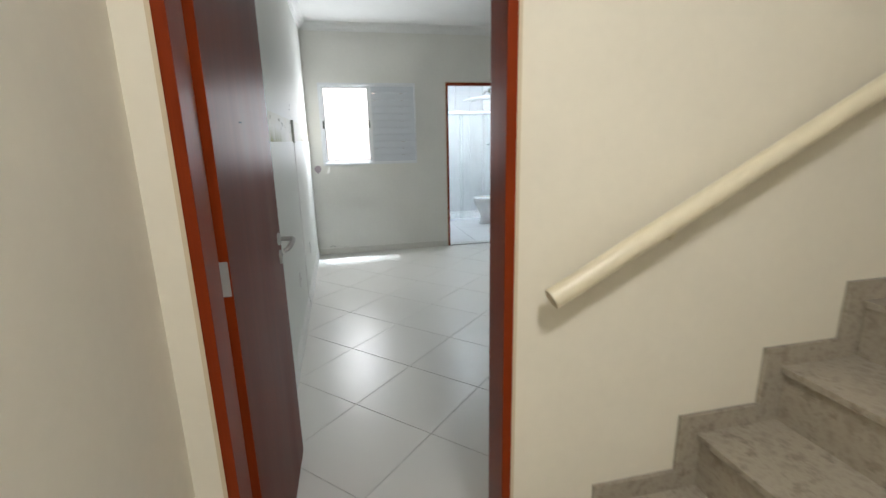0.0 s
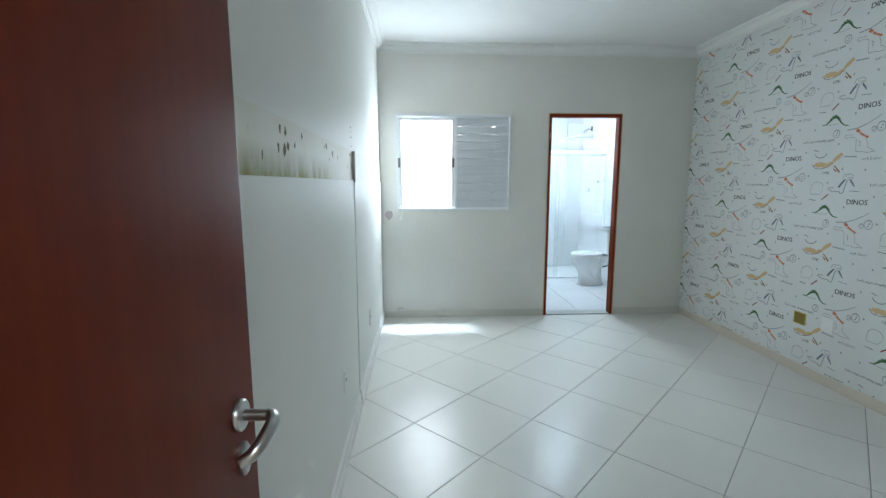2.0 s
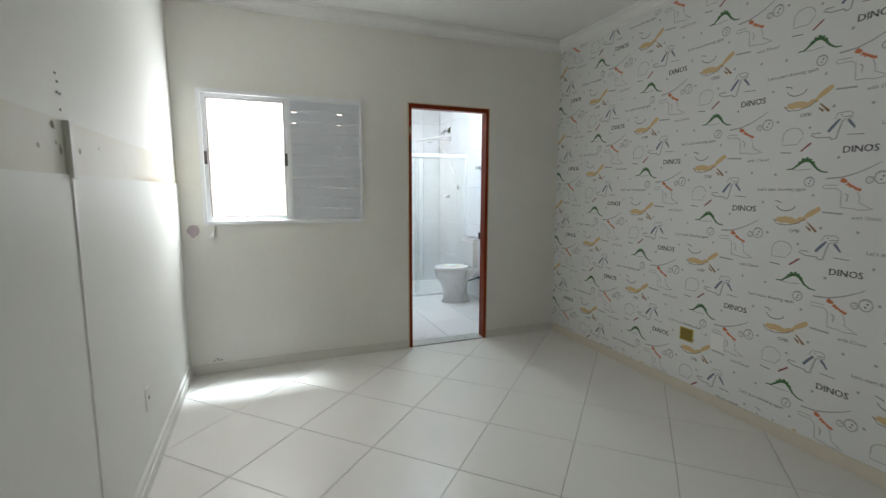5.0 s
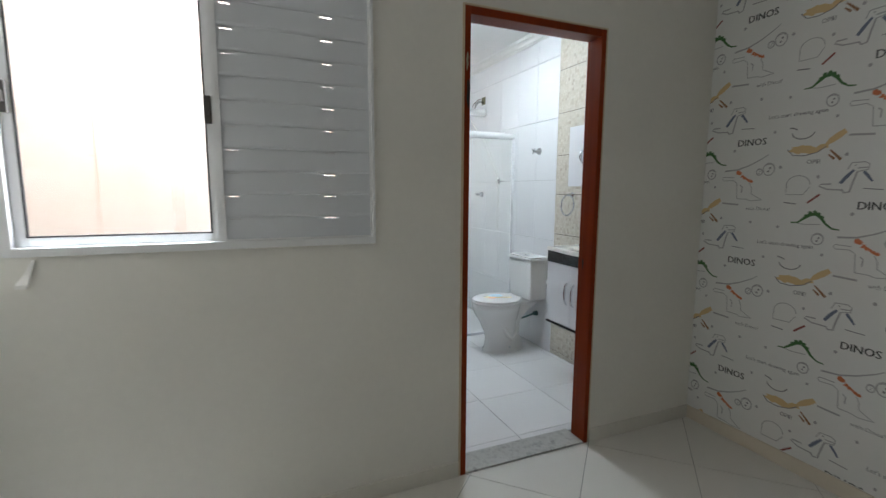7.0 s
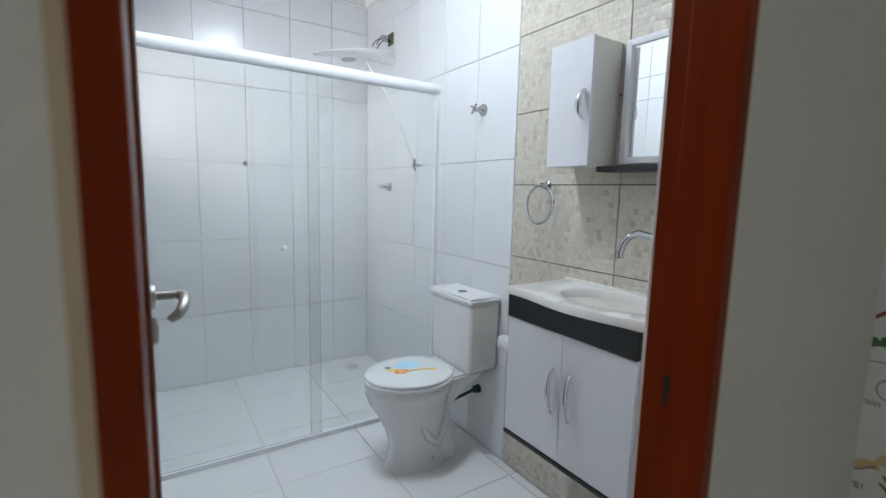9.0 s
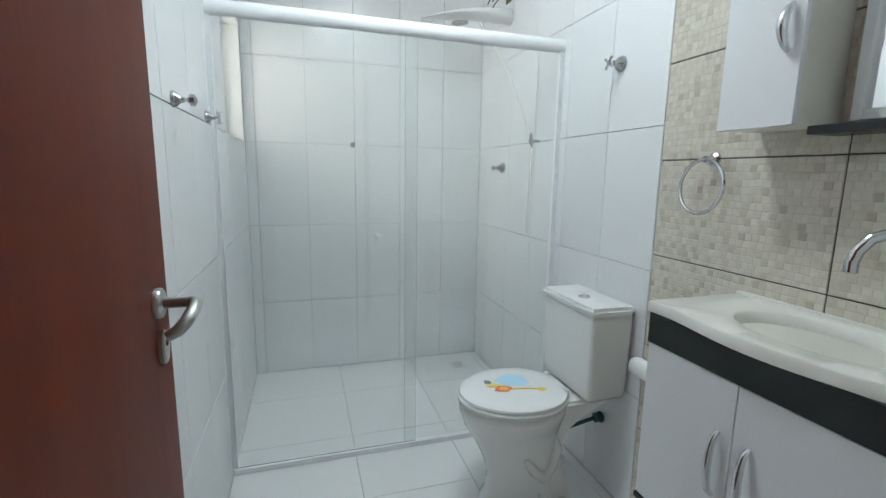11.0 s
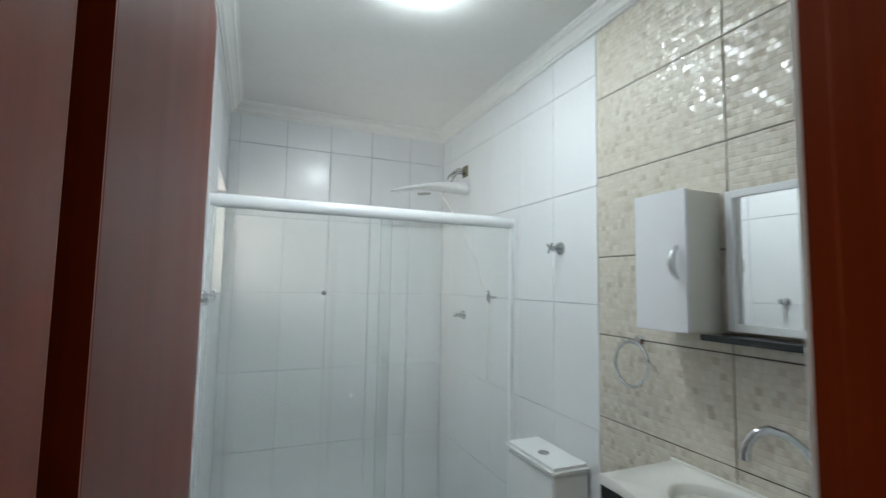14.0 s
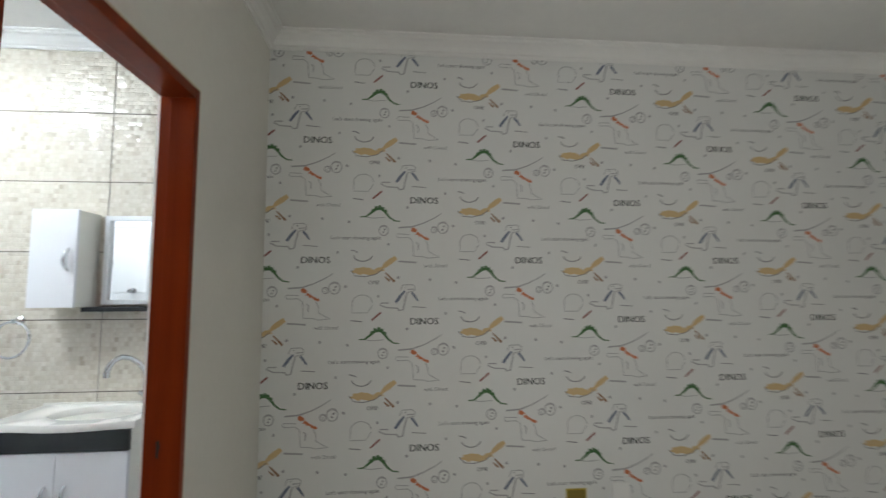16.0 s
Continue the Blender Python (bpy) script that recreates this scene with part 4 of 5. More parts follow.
pane("fixed_pane", (0.665, BX1 - 0.018, YB + 0.004, YB + 0.012, 0.024, 1.84), shower, "fixed clear glass pane", M_SHOWER_GLASS)
slide = pane("sliding_pane", (BX0 + 0.012, 0.715, YB - 0.012, YB - 0.004, 0.028, 1.84), shower, "sliding clear glass pane", M_SHOWER_GLASS)
part("pull_knob", lathe([(0.007, 0), (0.012, 0.006), (0.013, 0.014), (0.008, 0.020)], (0.541, YB - 0.012, 1.008), (0, -1, 0), 16), M_WHITE_ALU, slide, "small white pull knob", True)

drain = thing("floor_drain", "square grey floor drain in the shower", "drain")
part("grate", boxes((1.16, 1.26, 2.65, 2.75, 0.0005, 0.004), bevel=0.001), plain("grey_grate", (0.66, 0.65, 0.63), 0.35, 0.2).m, drain)
for k in range(5):
    part("slot", boxes((1.175, 1.245, 2.668 + k * 0.0155, 2.671 + k * 0.0155, 0.0041, 0.0046)), M_HOLE, drain)
head = thing("electric_shower", "white blade-shaped electric shower head on the tiled wall", "shower head")
rings = []
for t in np.linspace(0, 1, 14):
    x = BX1 - 0.004 - 0.515 * t
    hy = 0.062 * math.sqrt(max(0.02, 1 - (max(0, t - 0.80) / 0.21) ** 2)) * (0.80 + 0.35 * math.sin(math.pi * min(1, t * 1.1)))
    th = 0.044 * (1 - t) ** 1.2 + 0.009
    zc = 2.150 - 0.055 * t + 0.022 * math.sin(math.pi * t)
    rings.append([(x, 2.475 + hy * math.cos(a), zc + th * (math.sin(a) if math.sin(a) > 0 else 0.6 * math.sin(a))) for a in (2 * math.pi * k / 20 for k in range(20))])
part("body", add_loft(bmesh.new(), rings), plain("white_gloss_plastic", (0.82, 0.82, 0.81), 0.3).m, head, "", True)
part("spray_plate", lathe([(0.045, 0), (0.045, 0.004), (0.038, 0.006)], (1.10, 2.475, 2.102), (0.10, 0, -1), 20), M_GROUT_W, head, "grey spray plate")
M_HOSE = plain("white_hose", (0.78, 0.77, 0.73), 0.4).m
hose = [(1.20, 2.44, 2.10), (1.25, 2.40, 2.00), (1.31, 2.30, 1.84), (1.345, 2.18, 1.62), (1.350, 2.075, 1.455), (1.352, 2.068, 1.30), (1.355, 2.08, 1.10), (1.360, 2.09, 0.98)]
pts = []
for i in range(len(hose) - 1):
    a, b = Vector(hose[i]), Vector(hose[i + 1])
    pts += [a.lerp(b, k / 4) for k in range(4)]
part("hose", tube(pts + [Vector(hose[-1])], 0.0055, 8), M_HOSE, head, "thin white hand-shower hose", True)
part("hand_spray", lathe([(0.008, 0), (0.012, 0.02), (0.013, 0.05), (0.006, 0.075)], (1.352, 2.070, 1.485), (0.1, 0.1, -1), 12), M_CHROME, head, "small chrome hand spray", True)
box2 = thing("wire_box", "open wall box with loose dark wires above the shower", "junction box")
# dark olive slab on the tile face marks the open box
part("recess", boxes((BX1 - 0.004, BX1 + 0.002, 2.455, 2.535, 2.245, 2.320)), painted("dark_box_slab", (0.16, 0.15, 0.09), 0.8).m, box2)
for k, (a, b) in enumerate((((2.50, 2.29), (2.47, 2.225)), ((2.49, 2.27), (2.45, 2.235)), ((2.485, 2.26), (2.50, 2.215)))):
    part("wire", tube([(BX1 - 0.005, a[0], a[1]), (BX1 - 0.06, (a[0] + b[0]) / 2, a[1] + 0.005), (BX1 - 0.13 + 0.02 * k, b[0], b[1] + 0.01), (BX1 - 0.14 + 0.02 * k, b[0] + 0.005, b[1] - 0.015)], 0.0035, 6), M_BLACK if k else plain("brown_wire", (0.10, 0.06, 0.03), 0.5).m, box2)


def valve(label, place, axis, cross=True, size=1.0):
    """A chrome wall valve: bell-shaped rose, stem and a four-armed or plain knob."""
    v = thing("wall_valve", label, "valve", "chrome wall valves")
    d = Vector(axis).normalized()
    p = Vector(place)
    part("rose", lathe([(r * size, h * size) for r, h in ((0.030, 0), (0.030, 0.004), (0.024, 0.016), (0.013, 0.026), (0.010, 0.040))], p, d, 20), M_CHROME, v, "", True)
    part("stem", tube([p + d * 0.038 * size, p + d * 0.058 * size], 0.007 * size, 10), M_CHROME, v)
    c = p + d * 0.058 * size
    if cross:
        s = d.cross((0, 0, 1)).normalized()
        u = Vector((0, 0, 1))
        bm = bmesh.new()
        for q in (s * 0.8 + u * 0.6, u * 0.8 - s * 0.6):
            add_tube(bm, [c - q * 0.026, c - q * 0.013, c, c + q * 0.013, c + q * 0.026], [0.006, 0.0045, 0.006, 0.0045, 0.006], 8)
        part("cross_handle", bm, M_CHROME, v, "", True)
    else:
        part("knob", lathe([(0.010, -0.004), (0.016, 0.002), (0.015, 0.012), (0.006, 0.018)], c, d, 14), M_CHROME, v, "", True)
    return v


valve("chrome cross-handled valve on the white tiles", (BX1, 1.465, 1.690), (-1, 0, 0))
valve("chrome shower valve behind the glass", (BX1, 2.495, 1.318), (-1, 0, 0), False)
valve("chrome cross-handled valve beside the shower window", (BX0, 1.776, 1.458), (1, 0, 0), True, 0.72)
valve("chrome cross-handled valve on the white tiles by the door", (BX0, 1.346, 1.455), (1, 0, 0), False, 0.72)
button = thing("wall_stud", "small dark metal stud on a tile joint", "wall stud")
part("disc", lathe([(0.016, 0), (0.016, 0.003), (0.009, 0.010), (0.007, 0.022), (0.010, 0.026), (0.006, 0.030)], (0.548, BY1, 1.447), (0, -1, 0), 14), plain("dull_metal", (0.30, 0.30, 0.31), 0.35, 1.0).m, button, "", True)
hook = thing("spray_hook", "small chrome hand-spray hook on the shower wall", "hook")
part("clip", tube([(BX1, 2.07, 1.448), (BX1 - 0.03, 2.07, 1.448), (BX1 - 0.045, 2.075, 1.462)], 0.008, 10), M_CHROME, hook, "", True)

towel = thing("towel_ring", "chrome towel ring on the mosaic tiles", "towel ring")
part("rose", lathe([(0.020, 0), (0.020, 0.006), (0.012, 0.012), (0.010, 0.040)], (BX1, 1.012, 1.328), (-1, 0, 0), 16), M_CHROME, towel, "", True)
part("ring", tube([(BX1 - 0.038 - 0.012 * (1 - math.cos(a)) * 0.5, 1.012 + 0.074 * math.sin(a), 1.249 + 0.078 * math.cos(a)) for a in np.linspace(0, 2 * math.pi, 41)], 0.0055, 8), M_CHROME, towel, "", True)

# ---------------------------------------------------------------- toilet
M_CERAMIC = plain("white_ceramic", (0.82, 0.82, 0.81), 0.10, Coat_Weight=0.3).m
M_SEAT = plain("white_seat_plastic", (0.83, 0.83, 0.83), 0.22).m
TY = 1.450
toilet = thing("toilet", "white close-coupled toilet with a printed seat lid", "toilet")


def oval(cx, a, b, z, n=32, back=1.0, dy=0.0):
    """An egg-shaped ring, blunter towards the wall."""
    out = []
    for k in range(n):
        t = 2 * math.pi * k / n
        c, s = math.cos(t), math.sin(t)
        out.append((cx + a * c * (back if c > 0 else 1), TY + dy + b * s * (1 + 0.08 * c), z))
    return out


bowl_rings = [oval(1.045, 0.170, 0.110, 0.0), oval(1.045, 0.168, 0.108, 0.012), oval(1.050, 0.152, 0.096, 0.045), oval(1.052, 0.148, 0.092, 0.12), oval(1.040, 0.156, 0.098, 0.19),
              oval(1.022, 0.176, 0.116, 0.27), oval(1.005, 0.198, 0.150, 0.33), oval(1.000, 0.210, 0.178, 0.380), oval(1.000, 0.212, 0.184, 0.405), oval(1.000, 0.205, 0.178, 0.418)]
part("bowl", add_loft(bmesh.new(), bowl_rings), M_CERAMIC, toilet, "", 60)
bm = add_loft(bmesh.new(), [[(x, TY + w * sy, z) for x, sy in ((1.10, -1), (x1, -1), (x1, 1), (1.10, 1))] for x1, w, z in ((1.235, 0.088, 0.0), (1.225, 0.082, 0.04), (1.200, 0.068, 0.13), (1.195, 0.066, 0.20), (1.215, 0.074, 0.28), (1.265, 0.100, 0.35), (1.330, 0.120, 0.40), (1.375, 0.126, 0.432))])
bmesh.ops.bevel(bm, geom=[e for e in bm.edges], offset=0.012, segments=3, affect='EDGES')
part("pedestal_back", bm, M_CERAMIC, toilet, "", 60)
for s in (-1, 1):
    trap = [(1.020, TY + s * 0.095, 0.215), (1.060, TY + s * 0.087, 0.150), (1.100, TY + s * 0.079, 0.115), (1.145, TY + s * 0.069, 0.150), (1.170, TY + s * 0.064, 0.215), (1.150, TY + s * 0.066, 0.275)]
    part("trap_relief", tube(trap, [0.012, 0.022, 0.028, 0.028, 0.024, 0.012], 18), M_CERAMIC, toilet, "", True)
    part("bolt_cap", lathe([(0.010, 0), (0.009, 0.006), (0.004, 0.010)], (1.085, TY + s * 0.094, 0.045), (0, s, 0.3), 12), M_GREY_ALU, toilet, "grey bolt cap")
seat_rings = [oval(1.000, 0.213, 0.183, 0.4200), oval(1.000, 0.217, 0.187, 0.4260), oval(1.000, 0.217, 0.187, 0.4360), oval(1.000, 0.210, 0.180, 0.4400)]
part("seat", add_loft(bmesh.new(), seat_rings), M_SEAT, toilet, "", True)
lid_rings = [oval(1.000, 0.208, 0.179, 0.4415), oval(1.000, 0.213, 0.184, 0.4460), oval(1.000, 0.211, 0.182, 0.4550), oval(1.000, 0.198, 0.169, 0.4605), oval(1.000, 0.150, 0.125, 0.4625), oval(1.000, 0.060, 0.050, 0.4630)]
lid = part("lid", add_loft(bmesh.new(), lid_rings), M_SEAT, toilet, "white seat lid with a colourful print", True)
for u, v, ru, rv, col, nm in ((1.020, 1.500, 0.070, 0.048, (0.45, 0.68, 0.82), "blue"), (0.955, 1.440, 0.034, 0.026, (0.75, 0.20, 0.04), "orange"), (0.958, 1.442, 0.020, 0.015, (0.85, 0.45, 0.10), "amber"), (1.100, 1.400, 0.018, 0.015, (0.82, 0.58, 0.10), "yellow"),
                              (0.925, 1.490, 0.024, 0.014, (0.70, 0.68, 0.30), "olive"), (0.918, 1.508, 0.014, 0.018, (0.18, 0.20, 0.22), "charcoal"), (0.930, 1.470, 0.030, 0.012, (0.80, 0.55, 0.15), "sand")):
    bm = bmesh.new()
    g = random.Random(nm)
    lay = {"amber": 0.0006, "orange": 0.0003, "charcoal": 0.0002}.get(nm, 0)
    bm.faces.new([bm.verts.new((u + ru * math.cos(a) * (0.8 + 0.4 * g.random()), v + rv * math.sin(a) * (0.8 + 0.4 * g.random()), 0.4635 + lay)) for a in (2 * math.pi * k / 18 for k in range(18))])
    part("print_patch", bm, plain("lid_print_" + nm, col, 0.3).m, lid)
bm = bmesh.new()
strip = [(0.985, 1.428), (1.020, 1.424), (1.060, 1.415), (1.088, 1.404)]
add_tube(bm, [(x, y, 0.4636) for x, y in strip], 0.003, 6)
part("print_patch", bm, bpy.data.materials["lid_print_yellow"], lid)
for s in (-1, 1):
    part("seat_hinge", lathe([(0.012, 0), (0.012, 0.028), (0.008, 0.034)], (1.190, TY + s * 0.075, 0.4340), (0, 0, 1), 14), M_SEAT, toilet)
tank = bmesh.new()
add_loft(tank, [[(x, TY + hy * sy, z) for x, sy in ((x0, -1), (1.395, -1), (1.395, 1), (x0, 1))] for x0, hy, z in ((1.235, 0.150, 0.434), (1.225, 0.166, 0.47), (1.215, 0.176, 0.775))])
bmesh.ops.bevel(tank, geom=[e for e in tank.edges], offset=0.022, segments=4, affect='EDGES', profile=0.6)
part("tank", tank, M_CERAMIC, toilet, "", 50)
bm = boxes((1.207, 1.398, TY - 0.184, TY + 0.184, 0.774, 0.808), bevel=0.0)
bmesh.ops.bevel(bm, geom=[e for e in bm.edges], offset=0.013, segments=4, affect='EDGES')
part("tank_lid", bm, M_CERAMIC, toilet, "", 50)
part("flush_button", lathe([(0.024, 0), (0.024, 0.004), (0.019, 0.006), (0.018, 0.004)], (1.285, TY - 0.015, 0.807), (0, 0, 1), 20), M_CHROME, toilet, "grey round flush button", True)
M_TEAL = plain("dark_green_plastic", (0.02, 0.09, 0.09), 0.35).m
supply = thing("supply_valve", "dark green water supply valve and tube behind the toilet", "valve")
part("valve_body", lathe([(0.022, 0), (0.024, 0.006), (0.018, 0.014), (0.020, 0.030), (0.012, 0.036)], (1.398, 1.425, 0.290), (-1, 0, 0), 12), M_TEAL, supply, "", True)
part("supply_tube", tube([(1.370, 1.425, 0.290), (1.335, 1.43, 0.280), (1.280, 1.44, 0.262), (1.200, 1.445, 0.245)], 0.008, 10), M_TEAL, supply, "", True)
paper_roll = thing("paper_holder", "white toilet paper on a small wall holder", "paper holder")
part("roll", lathe([(0.014, 0), (0.030, 0.0), (0.032, 0.005), (0.032, 0.085), (0.030, 0.09), (0.014, 0.09)], (1.360, 1.125, 0.612), (0, 1, 0), 24), painted("tissue", (0.82, 0.82, 0.81), 0.95, 0.02).m, paper_roll, "", True)
part("holder_arm", tube([(BX1, 1.116, 0.63), (1.360, 1.114, 0.622), (1.360, 1.114, 0.612), (1.360, 1.222, 0.612)], 0.005, 8), M_CHROME, paper_roll)

# ---------------------------------------------------------------- vanity, cabinet, mirror
M_LACQ = painted("white_lacquer", (0.80, 0.80, 0.82), 0.22, 0.015).m
M_CARC = painted("off_white_board", (0.72, 0.70, 0.63), 0.4, 0.02).m
M_TOP = plain("cast_marble_top", (0.80, 0.78, 0.73), 0.15).m
VY0, VY1, VX, VZ0, VZ1 = 0.355, 0.875, 1.095, 0.420, 0.930
vanity = thing("vanity_cabinet", "white suspended vanity cabinet with a black apron and two doors", "vanity")
part("carcass", boxes((VX + 0.016, BX1, VY0, VY1, VZ0, VZ1), bevel=0.0015), M_CARC, vanity, "off-white board carcass")
part("base_edge", boxes((VX - 0.002, BX1, VY0 - 0.001, VY1 + 0.001, VZ0 - 0.014, VZ0 - 0.0005)), M_BLACK, vanity, "black lower edge")
ym = 0.616
for a, b, hy in ((VY0 + 0.002, ym - 0.0015, ym - 0.040), (ym + 0.0015, VY1 - 0.002, ym + 0.032)):
    dr = part("door", boxes((VX, VX + 0.015, a, b, VZ0 + 0.004, 0.850), bevel=0.0015), M_LACQ, vanity)
    bow = [(VX - 0.002 - 0.022 * math.sin(math.pi * t) ** 0.4, hy, 0.580 + 0.150 * t) for t in np.linspace(0, 1, 15)]
    part("handle", tube(bow, [0.006 + 0.003 * math.sin(math.pi * t) for t in np.linspace(0, 1, 15)], 10), plain("satin_chrome", (0.72, 0.73, 0.75), 0.22, 1.0).m, dr, "silver bow handle", True)


def front(s):
    """The wavy front line of the worktop, s from the wall corner far from the door to the near end."""
    return 1.100 + 0.012 * s - 0.034 * math.sin(math.pi * min(1, max(0, (s - 0.12) / 0.88))) ** 1.4


apron = bmesh.new()
add_box(apron, VX - 0.003, VX + 0.015, VY0, VY1, 0.853, 0.9315, 0.001)
part("apron", apron, M_BLACK, vanity, "glossy black apron under the top")
top = thing("wash_basin", "white cast-marble basin top with a wavy front on the vanity", "basin")
cx, cy, N = 1.255, 0.572, 64
outline = [(front(s) - 0.006, VY1 + 0.012 - (VY1 - VY0 + 0.024) * s) for s in np.linspace(0, 1, 40)]


def edge_at(ang):
    dx, dy = math.cos(ang), math.sin(ang)
    best = 9.0
    if dx > 1e-6:
        best = min(best, (BX1 - cx) / dx)
    if dy > 1e-6:
        best = min(best, (VY1 + 0.012 - cy) / dy)
    if dy < -1e-6:
        best = min(best, (VY0 - 0.012 - cy) / dy)
    for (xa, ya), (xb, yb) in zip(outline, outline[1:]):
        det = dx * (yb - ya) - dy * (xb - xa)
        if abs(det) > 1e-9:
            t = ((xa - cx) * (yb - ya) - (ya - cy) * (xb - xa)) / det
            q = ((xa - cx) * dy - (ya - cy) * dx) / det
            if t > 0 and -0.001 <= q <= 1.001:
                best = min(best, t)
    return cx + dx * best, cy + dy * best


angs = [2 * math.pi * k / N for k in range(N)]
corner_angs = [math.atan2(y - cy, x - cx) % (2 * math.pi) for x, y in ((BX1, VY1 + 0.012), (BX1, VY0 - 0.012), outline[0], outline[-1])]
for ca in corner_angs:
    i = min(range(N), key=lambda k: abs(angs[k] - ca))
    angs[i] = ca
outer = [edge_at(a) for a in angs]
ell = lambda sc, z: [(cx + 0.116 * sc * math.cos(a), cy + 0.178 * sc * math.sin(a), z) for a in angs]
rings = [[(x, y, 0.932) for x, y in outer], [(x, y, 0.956) for x, y in outer], [(x + (cx - x) * 0.018, y + (cy - y) * 0.018, 0.960) for x, y in outer],
         ell(1.04, 0.959), ell(1.0, 0.955), ell(0.972, 0.930), ell(0.93, 0.892), ell(0.82, 0.852), ell(0.54, 0.832), ell(0.12, 0.826)]
part("basin_top", add_loft(bmesh.new(), rings, False, True), M_TOP, top, "", 50)
part("drain", lathe([(0.020, 0), (0.020, 0.003), (0.012, 0.004)], (cx, cy, 0.827), (0, 0, 1), 16), M_CHROME, top, "chrome drain")
part("backsplash_lip", boxes((BX1 - 0.010, BX1, VY0 - 0.012, VY1 + 0.012, 0.958, 0.968), bevel=0.002), M_TOP, top)
tap = thing("basin_tap", "chrome gooseneck tap on the basin top", "tap")
part("base", lathe([(0.026, 0), (0.026, 0.006), (0.018, 0.014), (0.016, 0.065), (0.012, 0.072)], (1.352, 0.420, 0.958), (0, 0, 1), 18), M_CHROME, tap, "", True)
neck = [(1.352, 0.420, 1.02), (1.350, 0.424, 1.06), (1.342, 0.436, 1.105), (1.326, 0.457, 1.145), (1.306, 0.483, 1.170), (1.284, 0.508, 1.178), (1.264, 0.528, 1.165), (1.253, 0.540, 1.140), (1.250, 0.545, 1.115)]
part("spout", tube(neck, 0.0112, 14), M_CHROME, tap, "", True)
part("nozzle", lathe([(0.012, 0), (0.012, 0.022), (0.009, 0.024)], (1.250, 0.545, 1.121), (0, 0, -1), 14), M_CHROME, tap, "", True)
part("lever", tube([(1.352, 0.420, 1.00), (1.338, 0.445, 1.008), (1.330, 0.458, 1.022)], [0.008, 0.007, 0.009], 10), M_CHROME, tap, "", True)

cabinet = thing("wall_cabinet", "white single-door bathroom wall cabinet", "cabinet")
part("carcass", boxes((1.268, BX1, 0.700, 0.882, 1.392, 1.808), bevel=0.0015), M_CARC, cabinet, "off-white board carcass")
cd = part("door", boxes((1.252, 1.2665, 0.698, 0.884, 1.390, 1.810), bevel=0.002), M_LACQ, cabinet)
bow = [(1.250 - 0.026 * math.sin(math.pi * t) ** 0.7, 0.725, 1.545 + 0.095 * t) for t in np.linspace(0, 1, 13)]
part("handle", tube(bow, [0.006 + 0.005 * math.sin(math.pi * t) for t in np.linspace(0, 1, 13)], 10), bpy.data.materials["satin_chrome"], cd, "silver bow handle", True)
mirror = thing("wall_mirror", "framed bathroom mirror on the mosaic tiles", "mirror")
MY0, MY1, MZ0, MZ1 = 0.368, 0.660, 1.398, 1.800
for spec in ((1.366, BX1, MY0, MY0 + 0.022, MZ0, MZ1), (1.366, BX1, MY1 - 0.022, MY1, MZ0, MZ1), (1.366, BX1, MY0 + 0.022, MY1 - 0.022, MZ0, MZ0 + 0.022), (1.366, BX1, MY0 + 0.022, MY1 - 0.022, MZ1 - 0.022, MZ1)):
    part("frame_rail", boxes(spec, bevel=0.003), M_ALU, mirror, "pale grey frame")
part("mirror_glass", boxes((1.374, 1.380, MY0 + 0.022, MY1 - 0.022, MZ0 + 0.022, MZ1 - 0.022)), plain("mirror_silver", (0.92, 0.93, 0.93), 0.01, 1.0).m, mirror, "mirror glass")
part("backing", boxes((1.382, BX1, MY0 + 0.022, MY1 - 0.022, MZ0 + 0.022, MZ1 - 0.022)), M_CARC, mirror)
shelf = thing("mirror_shelf", "thin black shelf under the bathroom mirror", "shelf")
part("board", boxes((1.300, BX1, 0.362, 0.698, 1.370, 1.389), bevel=0.003), M_BLACK, shelf)

# ---------------------------------------------------------------- tiles: walls and floors
tile_cache = {}


def tile_mesh(name, w, h, t, mat, ch=0.0012):
    """A thin slab with a chamfered face, lying in its own x and y, face up."""
    key = (name, round(w, 4), round(h, 4))
    if key not in tile_cache:
        me = bpy.data.meshes.new(name)
        v = [(x * w, y * h, z) for z, in ((0,), (t - ch,)) for x, y in ((0, 0), (1, 0), (1, 1), (0, 1))]
        v += [(min(max(x * w, ch), w - ch), min(max(y * h, ch), h - ch), t) for x, y in ((0, 0), (1, 0), (1, 1), (0, 1))]
        f = [(8, 9, 10, 11)] + [(a + i, a + (i + 1) % 4, a + 4 + (i + 1) % 4, a + 4 + i) for a in (0, 4) for i in range(4)]
        me.from_pydata(v, [], f)
        me.materials.append(mat)
        tile_cache[key] = me
    return tile_cache[key]


def tile_wall(parent, us, vs, mat, place, gap=0.0026, skip=None, t=0.0105):
    for u0, u1 in zip(us, us[1:]):
        for v0, v1 in zip(vs, vs[1:]):
            if v1 - v0 < 0.012 or u1 - u0 < 0.012 or (skip and skip((u0 + u1) / 2, (v0 + v1) / 2)):
                continue
            ob = new("tile", tile_mesh("tile", u1 - u0 - gap, v1 - v0 - gap, t, mat))
            ob.parent = parent
            ob.matrix_local = place(u0 + gap / 2, v0 + gap / 2)


def turned(o, u, v, n):
    return Matrix(((u[0], v[0], n[0], o[0]), (u[1], v[1], n[1], o[1]), (u[2], v[2], n[2], o[2]), (0, 0, 0, 1)))


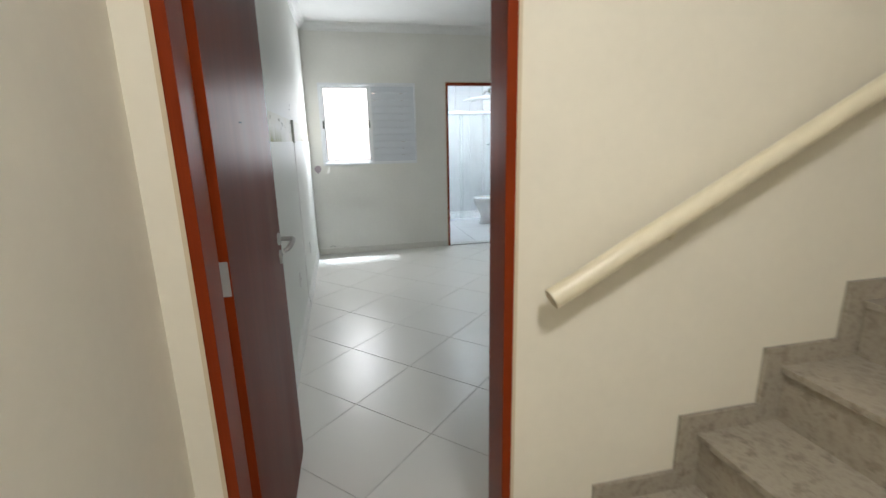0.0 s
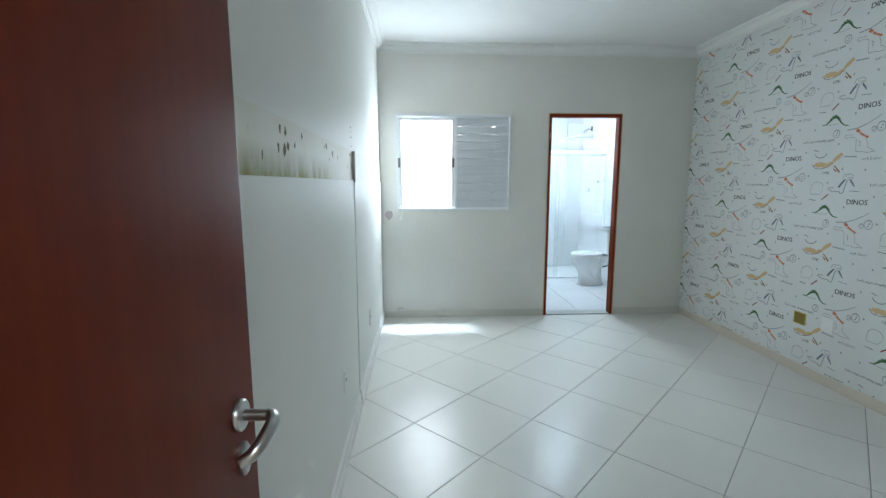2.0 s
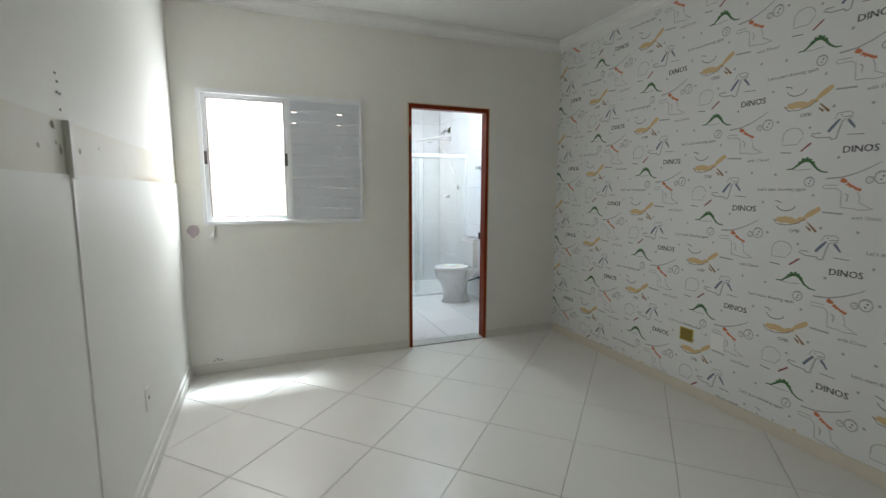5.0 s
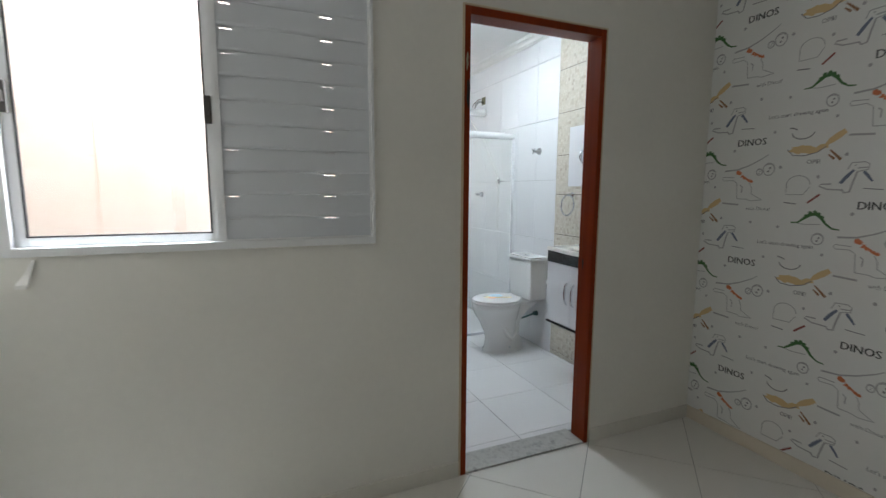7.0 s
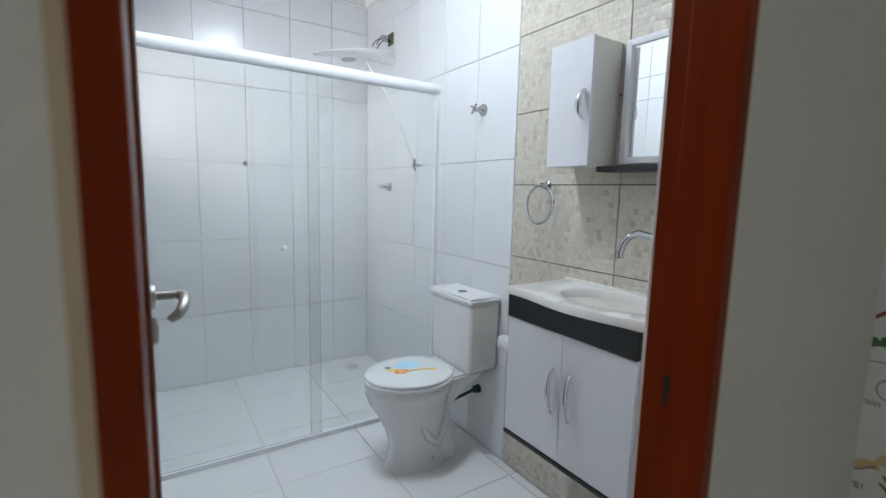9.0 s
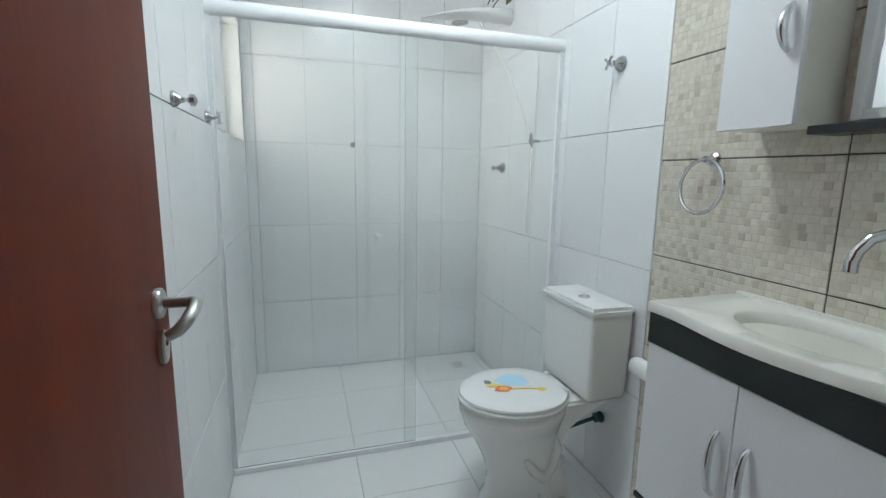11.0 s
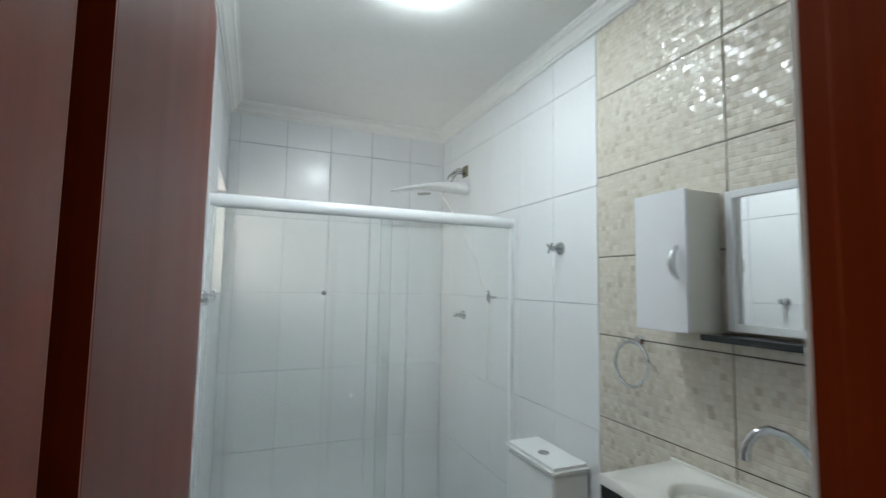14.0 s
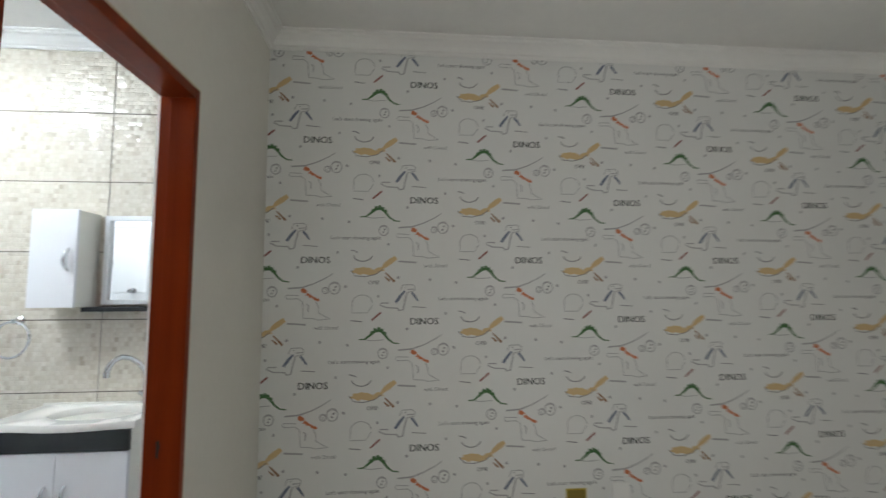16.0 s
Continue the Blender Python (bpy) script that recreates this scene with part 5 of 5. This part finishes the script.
ROWS = [0.0, 0.465, 0.950, 1.446, 1.935, 2.410, 2.61]
OB = bpy.data.objects
tile_wall(OB["wall_bath_north"], [BX0, -0.016, 0.2715, 0.559, 0.8465, 1.134, BX1], ROWS, M_TILE_W, lambda u, v: turned((u, BY1 + 0.0105, v), (1, 0, 0), (0, 0, 1), (0, -1, 0)))
tile_wall(OB["wall_bath_east"], [1.225, 1.520, 1.820, 2.120, 2.420, 2.720, BY1], ROWS, M_TILE_W, lambda u, v: turned((BX1 + 0.0105, u, v), (0, 1, 0), (0, 0, 1), (-1, 0, 0)))
part("grout_bed", boxes((BX1 + 0.004, BX1 + 0.0099, BY0, 1.224, 0, 2.60)), M_GROUT_D, OB["wall_bath_east"])
tile_wall(OB["wall_bath_east"], [BY0, 0.672, 1.225], [0.0, 0.035, 0.360, 0.685, 1.010, 1.330, 1.637, 1.963, 2.292, 2.61], M_MOSAIC, lambda u, v: turned((BX1 + 0.0105, u, v), (0, 1, 0), (0, 0, 1), (-1, 0, 0)), 0.004)
west_y = [BY0, 0.38, 0.67, 0.96, 1.25, 1.54, 1.83, 2.22, 2.54, 2.86, BY1]
tile_wall(OB["wall_bath_west"], west_y, ROWS[:3] + [1.440, 1.935, 2.080, 2.410, 2.61], M_TILE_W, lambda u, v: turned((BX0 - 0.0105, u, v), (0, 1, 0), (0, 0, 1), (1, 0, 0)), skip=lambda u, v: 2.22 < u < 2.86 and 1.44 < v < 2.08)
front_wall = structure("wall_bath_south", boxes((BX0, DX0 - 0.012, 0.125, 0.127, 0, 2.60), (DX1 + 0.012, BX1, 0.125, 0.127, 0, 2.60), (DX0 - 0.012, DX1 + 0.012, 0.125, 0.127, DZ + 0.012, 2.60)), M_GROUT_W, "grouted bathroom wall round the doorway", "wall")
tile_wall(front_wall, [DX1 + 0.012, 1.08, BX1], ROWS, M_TILE_W, lambda u, v: turned((u, 0.1265, v), (1, 0, 0), (0, 0, 1), (0, 1, 0)), t=0.0085)
tile_wall(front_wall, [DX0 - 0.012, 0.26, 0.51, DX1 + 0.012], [DZ + 0.012, 2.41, 2.61], M_TILE_W, lambda u, v: turned((u, 0.1265, v), (1, 0, 0), (0, 0, 1), (0, 1, 0)), t=0.0085)
tile_wall(OB["floor_bath"], [BX0, 0.437, 0.897, 1.357, BX1], [0.143, 0.200, 0.658, 1.117, 1.576, 2.035, 2.494, BY1], M_TILE_F, lambda u, v: turned((u, v, -0.0105), (1, 0, 0), (0, 1, 0), (0, 0, 1)), 0.0025)

# bedroom floor, laid on the diagonal
H = 0.3575
side = H * math.sqrt(2)
gap = 0.0035
whole_tile = None
outlines = [(XL, XR, STUB_Y, YN), (XL, STUB_X, YS, STUB_Y)]
for i in range(-8, 14):
    for j in range(-12, 10):
        if (i + j) % 2 == 0:
            continue
        x, y = -1.397 + H * i, -2.163 + H * j
        for (xa, xb, ya, yb) in outlines:
            if x + H < xa or x - H > xb or y + H < ya or y - H > yb:
                continue
            inside = x - H > xa and x + H < xb and y - H > ya and y + H < yb
            r = H - gap / math.sqrt(2)
            if inside and whole_tile:
                ob = new("floor_tile", whole_tile)
            else:
                bm = bmesh.new()
                low = [bm.verts.new((r * a, r * b, -0.008)) for a, b in ((1, 0), (0, 1), (-1, 0), (0, -1))]
                mid = [bm.verts.new((r * a, r * b, -0.001)) for a, b in ((1, 0), (0, 1), (-1, 0), (0, -1))]
                hi = [bm.verts.new(((r - 0.002) * a, (r - 0.002) * b, 0)) for a, b in ((1, 0), (0, 1), (-1, 0), (0, -1))]
                bm.faces.new(hi)
                for a, b in ((low, mid), (mid, hi)):
                    for k in range(4):
                        bm.faces.new((a[k], a[(k + 1) % 4], b[(k + 1) % 4], b[k]))
                if not inside:
                    for co, no in (((xa - x, 0, 0), (-1, 0, 0)), ((xb - x, 0, 0), (1, 0, 0)), ((0, ya - y, 0), (0, -1, 0)), ((0, yb - y, 0), (0, 1, 0))):
                        bmesh.ops.bisect_plane(bm, geom=bm.verts[:] + bm.edges[:] + bm.faces[:], plane_co=co, plane_no=no, clear_outer=True)
                if len(bm.faces) < 2:
                    bm.free()
                    continue
                me = bpy.data.meshes.new("floor_tile")
                bm.to_mesh(me)
                bm.free()
                me.materials.append(M_FLOOR)
                if inside:
                    whole_tile = me
                ob = new("floor_tile", me)
            ob.parent = OB["floor_bed"]
            ob.matrix_local = Matrix.Translation((x, y, 0))
